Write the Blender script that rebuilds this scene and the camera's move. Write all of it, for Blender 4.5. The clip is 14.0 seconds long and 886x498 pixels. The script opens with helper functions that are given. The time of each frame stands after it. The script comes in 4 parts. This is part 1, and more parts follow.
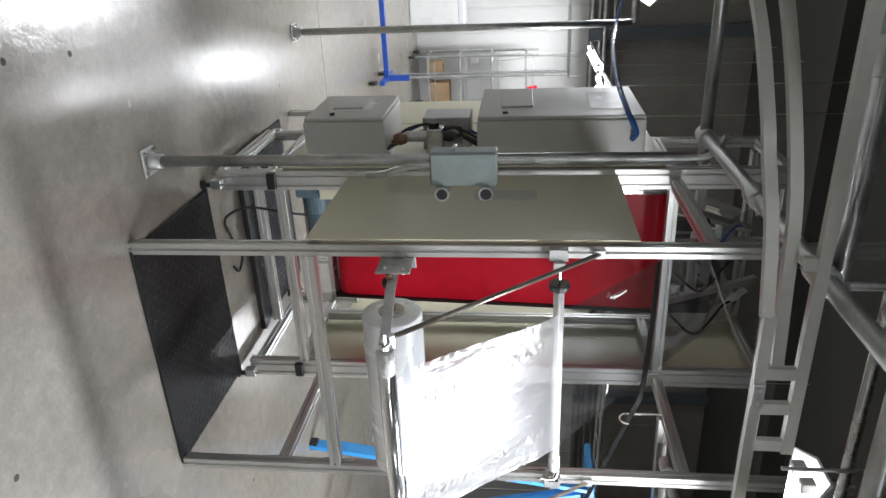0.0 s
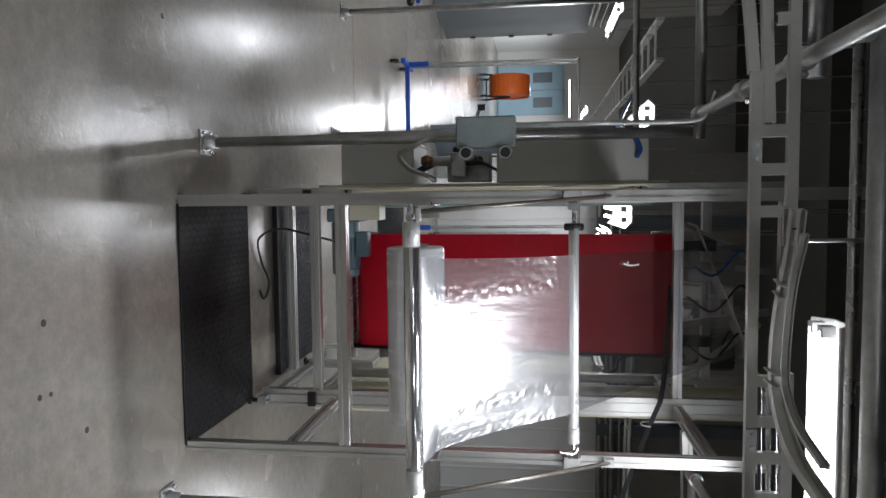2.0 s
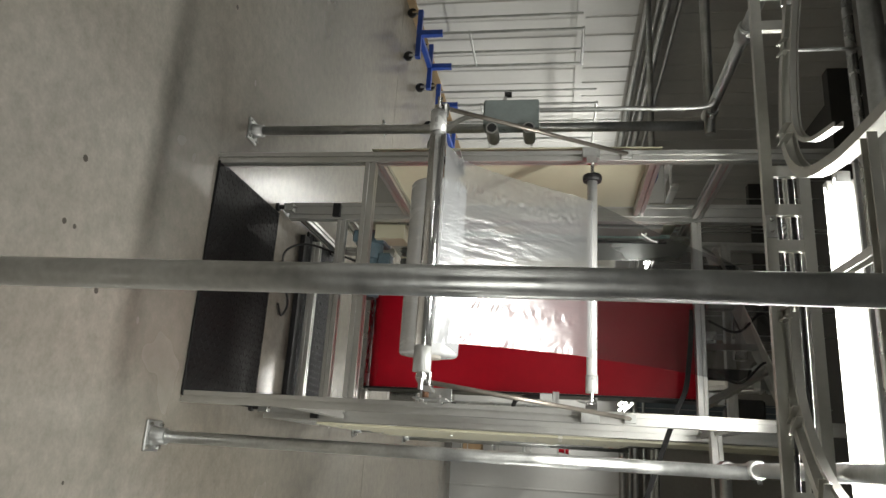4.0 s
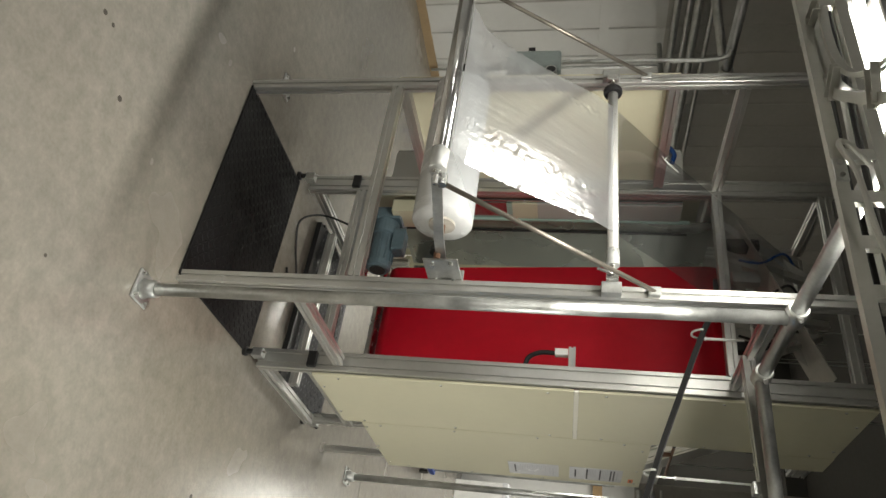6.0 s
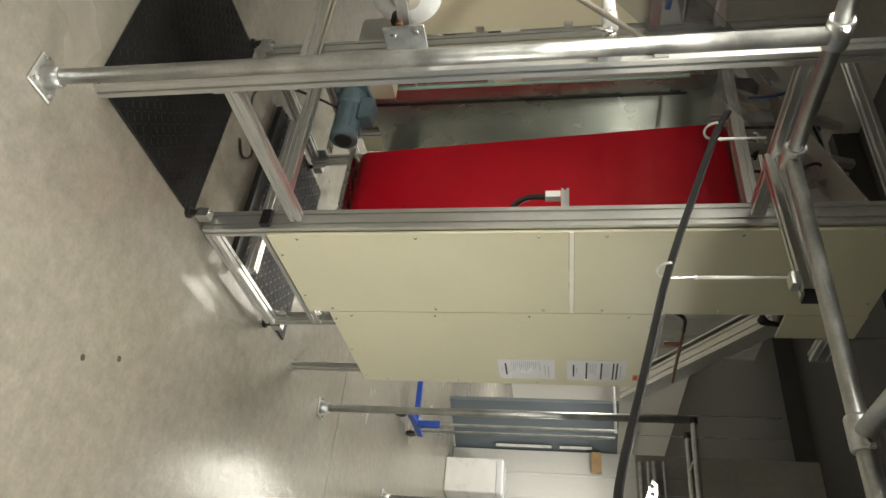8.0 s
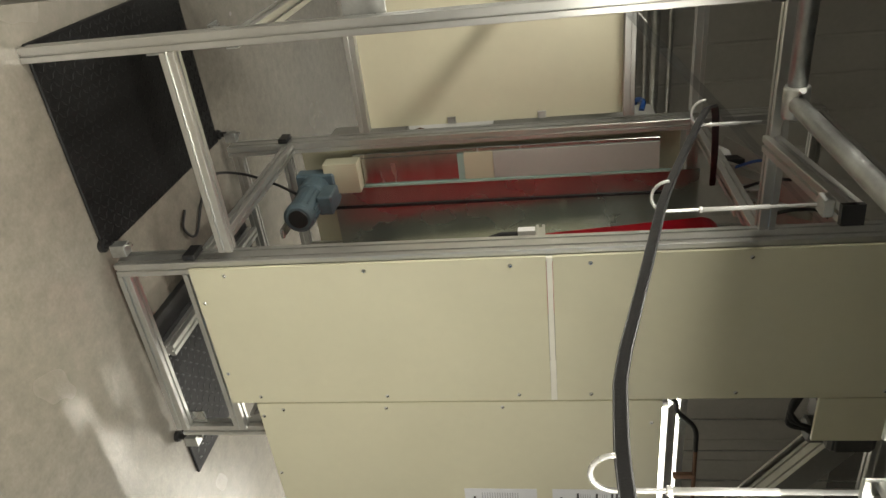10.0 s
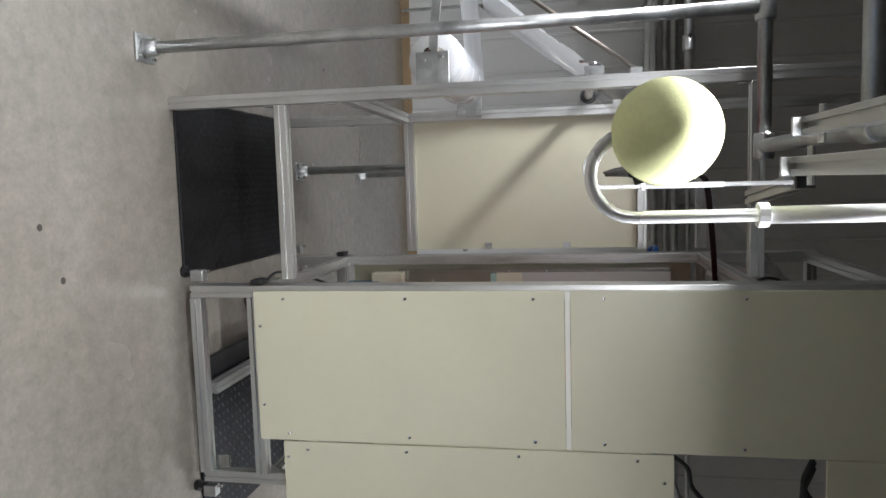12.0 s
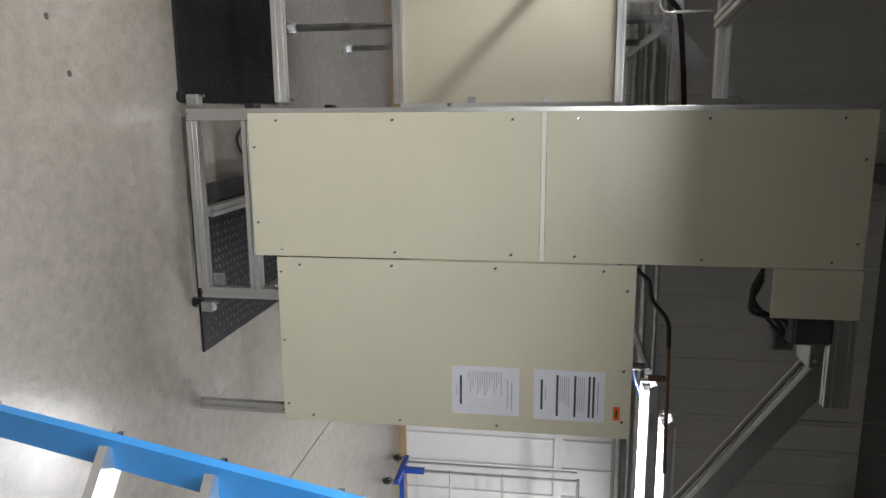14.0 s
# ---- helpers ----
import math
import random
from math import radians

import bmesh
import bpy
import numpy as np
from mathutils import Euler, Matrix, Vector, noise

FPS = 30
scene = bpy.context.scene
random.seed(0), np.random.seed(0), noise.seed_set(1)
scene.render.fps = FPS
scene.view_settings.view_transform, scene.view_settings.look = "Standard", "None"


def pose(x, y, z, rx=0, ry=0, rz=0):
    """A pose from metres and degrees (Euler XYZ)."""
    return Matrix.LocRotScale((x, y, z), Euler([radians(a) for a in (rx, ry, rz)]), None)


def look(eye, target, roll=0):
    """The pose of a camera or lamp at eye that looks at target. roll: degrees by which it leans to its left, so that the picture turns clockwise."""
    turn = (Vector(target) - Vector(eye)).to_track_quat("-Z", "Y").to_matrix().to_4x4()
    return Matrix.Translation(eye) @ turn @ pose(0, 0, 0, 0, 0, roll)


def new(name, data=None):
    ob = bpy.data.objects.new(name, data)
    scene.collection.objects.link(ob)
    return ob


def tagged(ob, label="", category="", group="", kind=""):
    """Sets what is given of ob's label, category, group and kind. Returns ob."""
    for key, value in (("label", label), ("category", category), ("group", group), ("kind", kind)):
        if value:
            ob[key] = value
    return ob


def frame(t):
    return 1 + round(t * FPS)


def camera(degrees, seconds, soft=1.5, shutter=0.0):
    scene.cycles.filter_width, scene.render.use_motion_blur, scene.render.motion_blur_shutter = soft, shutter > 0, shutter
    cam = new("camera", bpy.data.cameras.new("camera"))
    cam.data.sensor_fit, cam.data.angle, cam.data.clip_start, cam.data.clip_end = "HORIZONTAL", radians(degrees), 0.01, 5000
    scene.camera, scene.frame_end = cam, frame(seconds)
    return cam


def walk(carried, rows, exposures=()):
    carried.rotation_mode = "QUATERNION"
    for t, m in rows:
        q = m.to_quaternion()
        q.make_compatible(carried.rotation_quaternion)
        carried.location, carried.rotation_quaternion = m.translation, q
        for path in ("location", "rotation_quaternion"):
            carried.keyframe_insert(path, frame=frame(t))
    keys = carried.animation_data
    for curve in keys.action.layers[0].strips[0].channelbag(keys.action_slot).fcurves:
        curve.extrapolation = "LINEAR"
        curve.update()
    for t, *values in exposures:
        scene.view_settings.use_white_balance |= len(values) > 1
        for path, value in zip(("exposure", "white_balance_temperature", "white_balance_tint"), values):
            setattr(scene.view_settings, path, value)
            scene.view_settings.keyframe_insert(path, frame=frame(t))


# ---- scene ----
cam = camera(64.0, 14.0)
PATH = [
    (0, (-1.059, -2.237, 1.448), (-0.225, -0.433, 1.222), 90.4),
    (0.5, (-0.836, -2.395, 1.459), (-0.145, -0.536, 1.199), 89.7),
    (1, (-0.555, -2.46, 1.465), (-0.098, -0.532, 1.193), 90.7),
    (1.5, (-0.245, -2.58, 1.447), (0.059, -0.623, 1.169), 90.1),
    (2, (-0.004, -2.69, 1.437), (0.132, -0.712, 1.174), 89.9),
    (2.2, (0.117, -2.687, 1.438), (0.173, -0.707, 1.165), 89.8),
    (4.5, (1.451, -2.569, 1.456), (0.728, -0.735, 1.118), 91.0),
    (5, (1.743, -2.464, 1.454), (0.856, -0.706, 1.103), 90.9),
    (5.5, (1.992, -2.274, 1.453), (0.97, -0.594, 1.091), 91.6),
    (6, (2.221, -2.068, 1.456), (1.132, -0.433, 1.082), 91.8),
    (6.5, (2.438, -1.911, 1.48), (1.258, -0.341, 1.097), 91.3),
    (7, (2.545, -1.762, 1.461), (1.43, -0.135, 1.126), 91.0),
    (7.5, (2.577, -1.573, 1.457), (1.458, 0.053, 1.14), 90.2),
    (7.7, (2.582, -1.477, 1.448), (1.457, 0.144, 1.119), 90.0),
    (9.8, (2.788, -0.423, 1.457), (1.142, 0.672, 1.16), 87.6),
    (10, (2.89, -0.368, 1.463), (1.173, 0.616, 1.173), 87.7),
    (10.5, (3.048, -0.178, 1.434), (1.225, 0.579, 1.115), 88.2),
    (11, (3.183, -0.013, 1.468), (1.285, 0.532, 1.15), 88.6),
    (11.5, (3.379, 0.166, 1.47), (1.432, 0.519, 1.176), 89.2),
    (12, (3.497, 0.344, 1.479), (1.538, 0.532, 1.127), 89.3),
    (12.5, (3.503, 0.571, 1.496), (1.55, 0.777, 1.119), 91.1),
    (13, (3.564, 0.652, 1.495), (1.62, 0.977, 1.157), 92.0),
    (13.5, (3.666, 0.716, 1.494), (1.731, 1.098, 1.161), 91.8),
    (14, (3.723, 0.725, 1.501), (1.783, 1.108, 1.201), 91.3),
]
walk(cam, [(t, look(eye, target, roll)) for t, eye, target, roll in PATH],
     exposures=[(0.0, 0.62, 5950, 11), (0.6, 0.3, 5950, 11), (1.2, -0.08, 5850, 12), (2.0, -0.33, 5900, 12), (4.5, -0.05, 6680, 6), (5.5, 0.04, 6800, 6), (6.0, 0.05, 6800, 6), (7.0, 0.33, 6920, 5), (10.0, 0.28, 7050, 6), (10.4, 0.28, 6150, 13), (11.5, 0.36, 5920, 12), (12.5, 0.06, 5920, 12), (14.0, 0.2, 6050, 13)])


# ---- light ----
world = bpy.data.worlds.new("hall_air")
scene.world = world
world.use_nodes = True
world.node_tree.nodes["Background"].inputs[0].default_value = (0.75, 0.82, 0.9, 1)
world.node_tree.nodes["Background"].inputs[1].default_value = 0.03


def tube_lamp(x, y, z, along, watts, length=1.2, width=0.12):
    """Light of one twin-tube fixture, shining down from under its reflector."""
    data = bpy.data.lights.new("fixture_light", "AREA")
    data.shape, data.size, data.size_y = "RECTANGLE", length, width
    data.energy, data.color, data.spread = watts, (1.0, 0.972, 0.925), radians(180)
    lamp = new("fixture_light", data)
    lamp.matrix_world = pose(x, y, z, 0, 0, 0 if along == "x" else 90)
    return lamp


# x, y, z of the middle, the way it runs, watts
FIXTURES = [
    (0.96, -0.64, 2.235, "x", 38), (-0.62, 3.25, 2.25, "y", 32), (0.42, 6.2, 2.25, "y", 28),
    (-1.75, 12.2, 2.4, "y", 170), (-2.0, 5.6, 2.3, "y", 36), (3.0, 0.58, 2.1, "y", 58), (0.1, 2.74, 2.03, "y", 16),
    # Guessed fixtures out of view, added for even light; the last brightens the passage
    (2.3, -3.6, 2.5, "x", 42), (-0.9, -3.7, 2.5, "x", 17), (3.4, 4.6, 2.3, "y", 30),
    (-1.9, -2.9, 2.4, "y", 10), (4.9, -1.6, 2.5, "y", 22), (-3.2, 20.5, 2.5, "x", 200),
]
for fx, fy, fz, way, watts in FIXTURES:
    tube_lamp(fx, fy, fz - 0.065, way, watts)


# ---- materials ----
def material(name, colour, rough=0.5, metal=0.0, vary=0.15, scale=6.0, fine=60.0, bump=0.0, bump_scale=80.0, rough_vary=0.1, second=None, stretch=(1, 1, 1), coat=0.0):
    """Base colour with wear at two scales, uneven gloss and a fine relief, in object space."""
    m = bpy.data.materials.new(name)
    m.use_nodes = True
    nt = m.node_tree
    n, l = nt.nodes, nt.links
    bs = n["Principled BSDF"]
    co = n.new("ShaderNodeTexCoord")
    mp = n.new("ShaderNodeMapping")
    mp.inputs["Scale"].default_value = stretch
    l.new(co.outputs["Object"], mp.inputs["Vector"])

    def noise_tex(s, detail=4.0):
        t = n.new("ShaderNodeTexNoise")
        t.inputs["Scale"].default_value = s
        t.inputs["Detail"].default_value = detail
        l.new(mp.outputs[0], t.inputs["Vector"])
        return t.outputs["Fac"]

    big, small = noise_tex(scale), noise_tex(fine, 3.0)
    mixed = n.new("ShaderNodeMath")
    mixed.operation = "MULTIPLY_ADD"
    l.new(small, mixed.inputs[0])
    mixed.inputs[1].default_value = 0.4
    l.new(big, mixed.inputs[2])
    ramp = n.new("ShaderNodeValToRGB")
    lo = second or tuple(c * (1 - vary) for c in colour)
    hi = colour if second else tuple(min(1, c * (1 + vary)) for c in colour)
    ramp.color_ramp.elements[0].position, ramp.color_ramp.elements[1].position = 0.45, 0.95
    ramp.color_ramp.elements[0].color, ramp.color_ramp.elements[1].color = (*lo, 1), (*hi, 1)
    l.new(mixed.outputs[0], ramp.inputs[0])
    l.new(ramp.outputs[0], bs.inputs["Base Color"])
    rr = n.new("ShaderNodeMapRange")
    rr.inputs["From Min"].default_value, rr.inputs["From Max"].default_value = 0.3, 0.75
    rr.inputs["To Min"].default_value, rr.inputs["To Max"].default_value = max(0.02, rough - rough_vary), min(1, rough + rough_vary)
    l.new(big, rr.inputs[0])
    l.new(rr.outputs[0], bs.inputs["Roughness"])
    bs.inputs["Metallic"].default_value = metal
    bs.inputs["Coat Weight"].default_value = coat
    if bump:
        bp = n.new("ShaderNodeBump")
        bp.inputs["Strength"].default_value = bump
        bp.inputs["Distance"].default_value = 0.004
        l.new(noise_tex(bump_scale, 2.0), bp.inputs["Height"])
        l.new(bp.outputs[0], bs.inputs["Normal"])
    return m


ALU = material("anodised_aluminium", (0.62, 0.62, 0.6), 0.36, 0.85, 0.08, 3, 40, rough_vary=0.08)
GALV = material("galvanised_steel", (0.5, 0.51, 0.5), 0.4, 0.9, 0.22, 14, 90, 0.08, 60, 0.12)
STEEL = material("bright_steel", (0.6, 0.6, 0.59), 0.28, 1.0, 0.15, 10, 80)
CHROME = material("polished_steel", (0.8, 0.8, 0.8), 0.15, 0.95, 0.05, 10, 80, rough_vary=0.04)
SATIN = material("satin_roller", (0.84, 0.84, 0.83), 0.3, 0.55, 0.05, 10, 80, rough_vary=0.05)
SHEET = material("brushed_steel_sheet", (0.5, 0.51, 0.5), 0.24, 0.95, 0.1, 4, 60, 0.04, 40, 0.06, stretch=(1, 1, 6))
CREAM = material("cream_panel_paint", (0.61, 0.585, 0.435), 0.36, 0.0, 0.035, 2.5, 30, 0.03, 300, 0.05)
CREAM_EDGE = material("pale_plastic_strip", (0.78, 0.76, 0.68), 0.4, 0.0, 0.05, 6, 50)
RUBBER = material("black_rubber_mat", (0.009, 0.009, 0.0095), 0.5, 0.0, 0.4, 7, 50, 0.2, 120, 0.1)
RUBBER.node_tree.nodes["Principled BSDF"].inputs["Specular IOR Level"].default_value = 0.17
# Studs of the COIN rubber, paler so their highlights sit in the colour
CHECK = material("highlit_rubber_studs", (0.05, 0.052, 0.056), 0.34, 0.0, 0.3, 9, 60, 0.1, 140, 0.1)
CHECK.node_tree.nodes["Principled BSDF"].inputs["Specular IOR Level"].default_value = 0.3
COIN = material("grey_black_rubber", (0.013, 0.013, 0.015), 0.6, 0.0, 0.3, 9, 60, 0.15, 140, 0.1)
COIN.node_tree.nodes["Principled BSDF"].inputs["Specular IOR Level"].default_value = 0.2
BLACK = material("black_plastic", (0.012, 0.012, 0.013), 0.45, 0.0, 0.3, 12, 70)
STRAP = material("black_webbing", (0.009, 0.009, 0.01), 0.55, 0.0, 0.35, 20, 160, 0.2, 300)
RED = material("red_belt_rubber", (0.52, 0.006, 0.022), 0.34, 0.0, 0.12, 2.2, 26, 0.03, 120, 0.08)
RED.node_tree.nodes["Principled BSDF"].inputs["Specular IOR Level"].default_value = 0.28
PLATE = material("dull_zinc_plate", (0.4, 0.425, 0.39), 0.27, 0.85, 0.1, 3, 50, 0.03, 60, 0.06)
DARKROD = material("darkened_steel_rod", (0.2, 0.18, 0.155), 0.42, 0.7, 0.2, 14, 80)
DARKSTEEL = material("dark_drive_casting", (0.07, 0.07, 0.068), 0.5, 0.3, 0.2, 12, 70)
HUB = material("grey_plastic_hub", (0.58, 0.59, 0.58), 0.32, 0.3, 0.06, 8, 60)
ROLL = material("wound_film", (0.74, 0.75, 0.76), 0.25, 0.0, 0.06, 5, 90, 0.05, 30, 0.08, stretch=(6, 1, 1), coat=0.3)
CORE = material("cardboard_core", (0.5, 0.47, 0.42), 0.8, 0.0, 0.2, 18, 90)
ENCL = material("grey_enclosure_paint", (0.47, 0.47, 0.44), 0.4, 0.0, 0.05, 4, 60, 0.05, 240, 0.06)
TEALBOX = material("hammered_grey_green_paint", (0.25, 0.29, 0.285), 0.36, 0.25, 0.12, 14, 90, 0.18, 160)
MOTOR = material("blue_grey_motor_paint", (0.1, 0.15, 0.18), 0.42, 0.0, 0.2, 14, 80, 0.08, 120)
BLUE = material("blue_paint", (0.02, 0.07, 0.36), 0.38, 0.0, 0.2, 10, 70)
BLUEHOSE = material("blue_hose_plastic", (0.02, 0.08, 0.28), 0.35, 0.0, 0.15, 12, 70)
LADDER = material("light_blue_fibreglass", (0.05, 0.3, 0.72), 0.4, 0.0, 0.1, 9, 90, 0.08, 200)
WHITEP = material("white_painted_steel", (0.8, 0.8, 0.79), 0.32, 0.0, 0.05, 6, 60)
PAPER = material("paper_in_sleeve", (0.72, 0.73, 0.76), 0.22, 0.0, 0.04, 12, 90, coat=0.4)
INK = material("printed_ink", (0.03, 0.03, 0.035), 0.5, 0.0, 0.2, 30, 90)
INKGREY = material("grey_print", (0.36, 0.37, 0.4), 0.5, 0.0, 0.2, 30, 90)
ORANGE = material("orange_paint", (0.75, 0.15, 0.02), 0.42, 0.0, 0.1, 5, 60)
BRONZE = material("bronze_spindle", (0.2, 0.11, 0.07), 0.4, 0.6, 0.2, 14, 80)
WOODT = material("plywood_edge", (0.42, 0.28, 0.14), 0.6, 0.0, 0.2, 7, 60)
CARD = material("brown_cardboard", (0.4, 0.27, 0.15), 0.75, 0.0, 0.12, 5, 60)
BALL = material("yellow_felt", (0.86, 0.88, 0.46), 0.95, 0.0, 0.1, 30, 300, 0.07, 500)
# West upper cladding: a paler grey than BLOCK, standing in for stronger light
UPPER = material("grey_cladding_lit_tone", (0.45, 0.44, 0.415), 0.85, 0.0, 0.1, 1.6, 22, 0.15, 30)
TRAYM = material("dull_aluminium_tray", (0.46, 0.46, 0.425), 0.42, 0.35, 0.12, 4, 50, rough_vary=0.08)
WALLW = material("white_wall_cladding", (0.66, 0.66, 0.64), 0.45, 0.0, 0.05, 1.2, 18, 0.03, 40)
BLOCK = material("dull_grey_wall", (0.3, 0.29, 0.265), 0.9, 0.0, 0.16, 1.6, 22, 0.2, 30)
CEILING = material("dark_roof_deck", (0.07, 0.069, 0.065), 0.9, 0.0, 0.2, 1.0, 20)
DOORGREY = material("slate_grey_paint", (0.13, 0.155, 0.18), 0.4, 0.0, 0.08, 3, 50)
DOORBLUE = material("pale_blue_paint", (0.3, 0.45, 0.55), 0.5, 0.0, 0.06, 3, 40)
SKIRT = material("tan_board", (0.35, 0.25, 0.14), 0.7, 0.0, 0.15, 4, 50)
CLEAR_EDGE = material("clear_sheet_edge", (0.35, 0.5, 0.45), 0.15, 0.0, 0.05, 8, 50)


def floor_material():
    """Power-floated, sealed concrete: pale clouds, brown tinges, fine pits and an uneven sheen."""
    m = material("sealed_concrete", (0.245, 0.246, 0.225), 0.3, 0.0, 0.17, 0.9, 70.0, 0.0)
    nt = m.node_tree
    n, l = nt.nodes, nt.links
    bs = n["Principled BSDF"]
    co = n.new("ShaderNodeTexCoord")
    t1, t2, t3 = (n.new("ShaderNodeTexNoise") for _ in range(3))
    for t, s, d in ((t1, 1.6, 3.0), (t2, 85.0, 3.0), (t3, 0.5, 2.0)):
        t.inputs["Scale"].default_value, t.inputs["Detail"].default_value = s, d
        l.new(co.outputs["Object"], t.inputs["Vector"])
    ramp = n["Color Ramp"] if "Color Ramp" in n else [k for k in n if k.type == "VALTORGB"][0]
    tint = n.new("ShaderNodeMix")
    tint.data_type, tint.blend_type = "RGBA", "MULTIPLY"
    l.new(ramp.outputs[0], tint.inputs[6])
    r3 = n.new("ShaderNodeValToRGB")
    r3.color_ramp.elements[0].position, r3.color_ramp.elements[1].position = 0.25, 0.75
    r3.color_ramp.elements[0].color, r3.color_ramp.elements[1].color = (0.95, 0.89, 0.79, 1), (1, 1, 1, 1)
    l.new(t3.outputs["Fac"], r3.inputs[0])
    l.new(r3.outputs[0], tint.inputs[7])
    tint.inputs[0].default_value = 1.0
    grit = n.new("ShaderNodeTexNoise")
    grit.inputs["Scale"].default_value, grit.inputs["Detail"].default_value = 16.0, 6.0
    grit.inputs["Roughness"].default_value = 0.7
    l.new(co.outputs["Object"], grit.inputs["Vector"])
    pr = n.new("ShaderNodeValToRGB")
    pr.color_ramp.elements[0].position, pr.color_ramp.elements[1].position = 0.2, 0.8
    pr.color_ramp.elements[0].color, pr.color_ramp.elements[1].color = (0.7, 0.69, 0.67, 1), (1.16, 1.08, 1.08, 1)
    l.new(grit.outputs["Fac"], pr.inputs[0])
    two = n.new("ShaderNodeMix")
    two.data_type, two.blend_type = "RGBA", "MULTIPLY"
    two.inputs[0].default_value = 1.0
    l.new(tint.outputs[2], two.inputs[6])
    l.new(pr.outputs[0], two.inputs[7])
    l.new(two.outputs[2], bs.inputs["Base Color"])
    rr = n.new("ShaderNodeMapRange")
    rr.inputs["From Min"].default_value, rr.inputs["From Max"].default_value = 0.15, 0.85
    rr.inputs["To Min"].default_value, rr.inputs["To Max"].default_value = 0.14, 0.32
    l.new(t1.outputs["Fac"], rr.inputs[0])
    l.new(rr.outputs[0], bs.inputs["Roughness"])
    swirl = n.new("ShaderNodeTexNoise")
    swirl.inputs["Scale"].default_value, swirl.inputs["Detail"].default_value = 13.0, 4.0
    swirl.inputs["Distortion"].default_value = 0.6
    l.new(co.outputs["Object"], swirl.inputs["Vector"])
    wavy = n.new("ShaderNodeBump")
    wavy.inputs["Strength"].default_value, wavy.inputs["Distance"].default_value = 0.13, 0.012
    l.new(swirl.outputs["Fac"], wavy.inputs["Height"])
    bp = n.new("ShaderNodeBump")
    bp.inputs["Strength"].default_value, bp.inputs["Distance"].default_value = 0.06, 0.007
    l.new(t2.outputs["Fac"], bp.inputs["Height"])
    l.new(wavy.outputs[0], bp.inputs["Normal"])
    l.new(bp.outputs[0], bs.inputs["Normal"])
    return m


def film_material(name, gloss, veil, relief, relief_scale, rough, tint=(0.93, 0.94, 0.95)):
    """Thin clear plastic film: mostly see-through, with a mirror-like sheen, a milky veil and soft creases."""
    m = bpy.data.materials.new(name)
    m.use_nodes = True
    n, l = m.node_tree.nodes, m.node_tree.links
    n.remove(n["Principled BSDF"])
    co = n.new("ShaderNodeTexCoord")
    mp = n.new("ShaderNodeMapping")
    mp.inputs["Scale"].default_value = (1.4, 0.3, 0.3)
    l.new(co.outputs["Object"], mp.inputs["Vector"])

    def tex(s, d):
        t = n.new("ShaderNodeTexNoise")
        t.inputs["Scale"].default_value, t.inputs["Detail"].default_value = s, d
        l.new(mp.outputs[0], t.inputs["Vector"])
        return t.outputs["Fac"]
    bp = n.new("ShaderNodeBump")
    bp.inputs["Strength"].default_value, bp.inputs["Distance"].default_value = relief, 0.02
    l.new(tex(relief_scale, 2.0), bp.inputs["Height"])
    clear = n.new("ShaderNodeBsdfTransparent")
    clear.inputs[0].default_value = (*tint, 1)
    shine = n.new("ShaderNodeBsdfGlossy")
    shine.inputs["Roughness"].default_value = rough
    shine.inputs["Color"].default_value = (0.95, 0.96, 0.98, 1)
    l.new(bp.outputs[0], shine.inputs["Normal"])
    milk = n.new("ShaderNodeBsdfDiffuse")
    milk.inputs["Color"].default_value = (0.78, 0.8, 0.82, 1)
    thin = n.new("ShaderNodeBsdfTranslucent")
    thin.inputs["Color"].default_value = (0.78, 0.8, 0.82, 1)
    both = n.new("ShaderNodeMixShader")
    l.new(milk.outputs[0], both.inputs[1])
    l.new(thin.outputs[0], both.inputs[2])
    ar = n.new("ShaderNodeMapRange")
    ar.inputs["From Min"].default_value, ar.inputs["From Max"].default_value = 0.35, 0.65
    ar.inputs["To Min"].default_value, ar.inputs["To Max"].default_value = veil * 0.75, veil * 1.3
    l.new(tex(2.2, 3.0), ar.inputs[0])
    one, two = n.new("ShaderNodeMixShader"), n.new("ShaderNodeMixShader")
    l.new(ar.outputs[0], one.inputs[0])
    l.new(clear.outputs[0], one.inputs[1])
    l.new(both.outputs[0], one.inputs[2])
    two.inputs[0].default_value = gloss
    l.new(one.outputs[0], two.inputs[1])
    l.new(shine.outputs[0], two.inputs[2])
    l.new(two.outputs[0], n["Material Output"].inputs[0])
    return m


def lit_material(name, strength):
    m = bpy.data.materials.new(name)
    m.use_nodes = True
    bs = m.node_tree.nodes["Principled BSDF"]
    bs.inputs["Emission Color"].default_value = (1.0, 0.97, 0.92, 1)
    bs.inputs["Emission Strength"].default_value = strength
    return m


FLOOR = floor_material()
FILM = film_material("clear_film", 0.18, 0.2, 0.3, 26.0, 0.31)
FILM_THIN = film_material("clear_film_taut", 0.28, 0.02, 0.06, 5.0, 0.14, (0.74, 0.75, 0.77))
LIT = lit_material("lit_tube", 12.0)


# ---- builders ----
def part(name, bm, mat, parent=None, label="", smooth=False):
    """Links a bmesh, built in world places, as one mesh object under a thing or part."""
    me = bpy.data.meshes.new(name)
    bmesh.ops.recalc_face_normals(bm, faces=bm.faces)
    bm.to_mesh(me)
    bm.free()
    me.materials.append(mat)
    if smooth:
        for p in me.polygons:
            p.use_smooth = len(p.vertices) <= 4
    ob = new(name, me)
    if parent is not None:
        ob.parent = parent
        if parent.type == "EMPTY":
            ob.matrix_parent_inverse = Matrix.Translation(-parent.location)
    if label:
        ob["label"] = label
    return ob


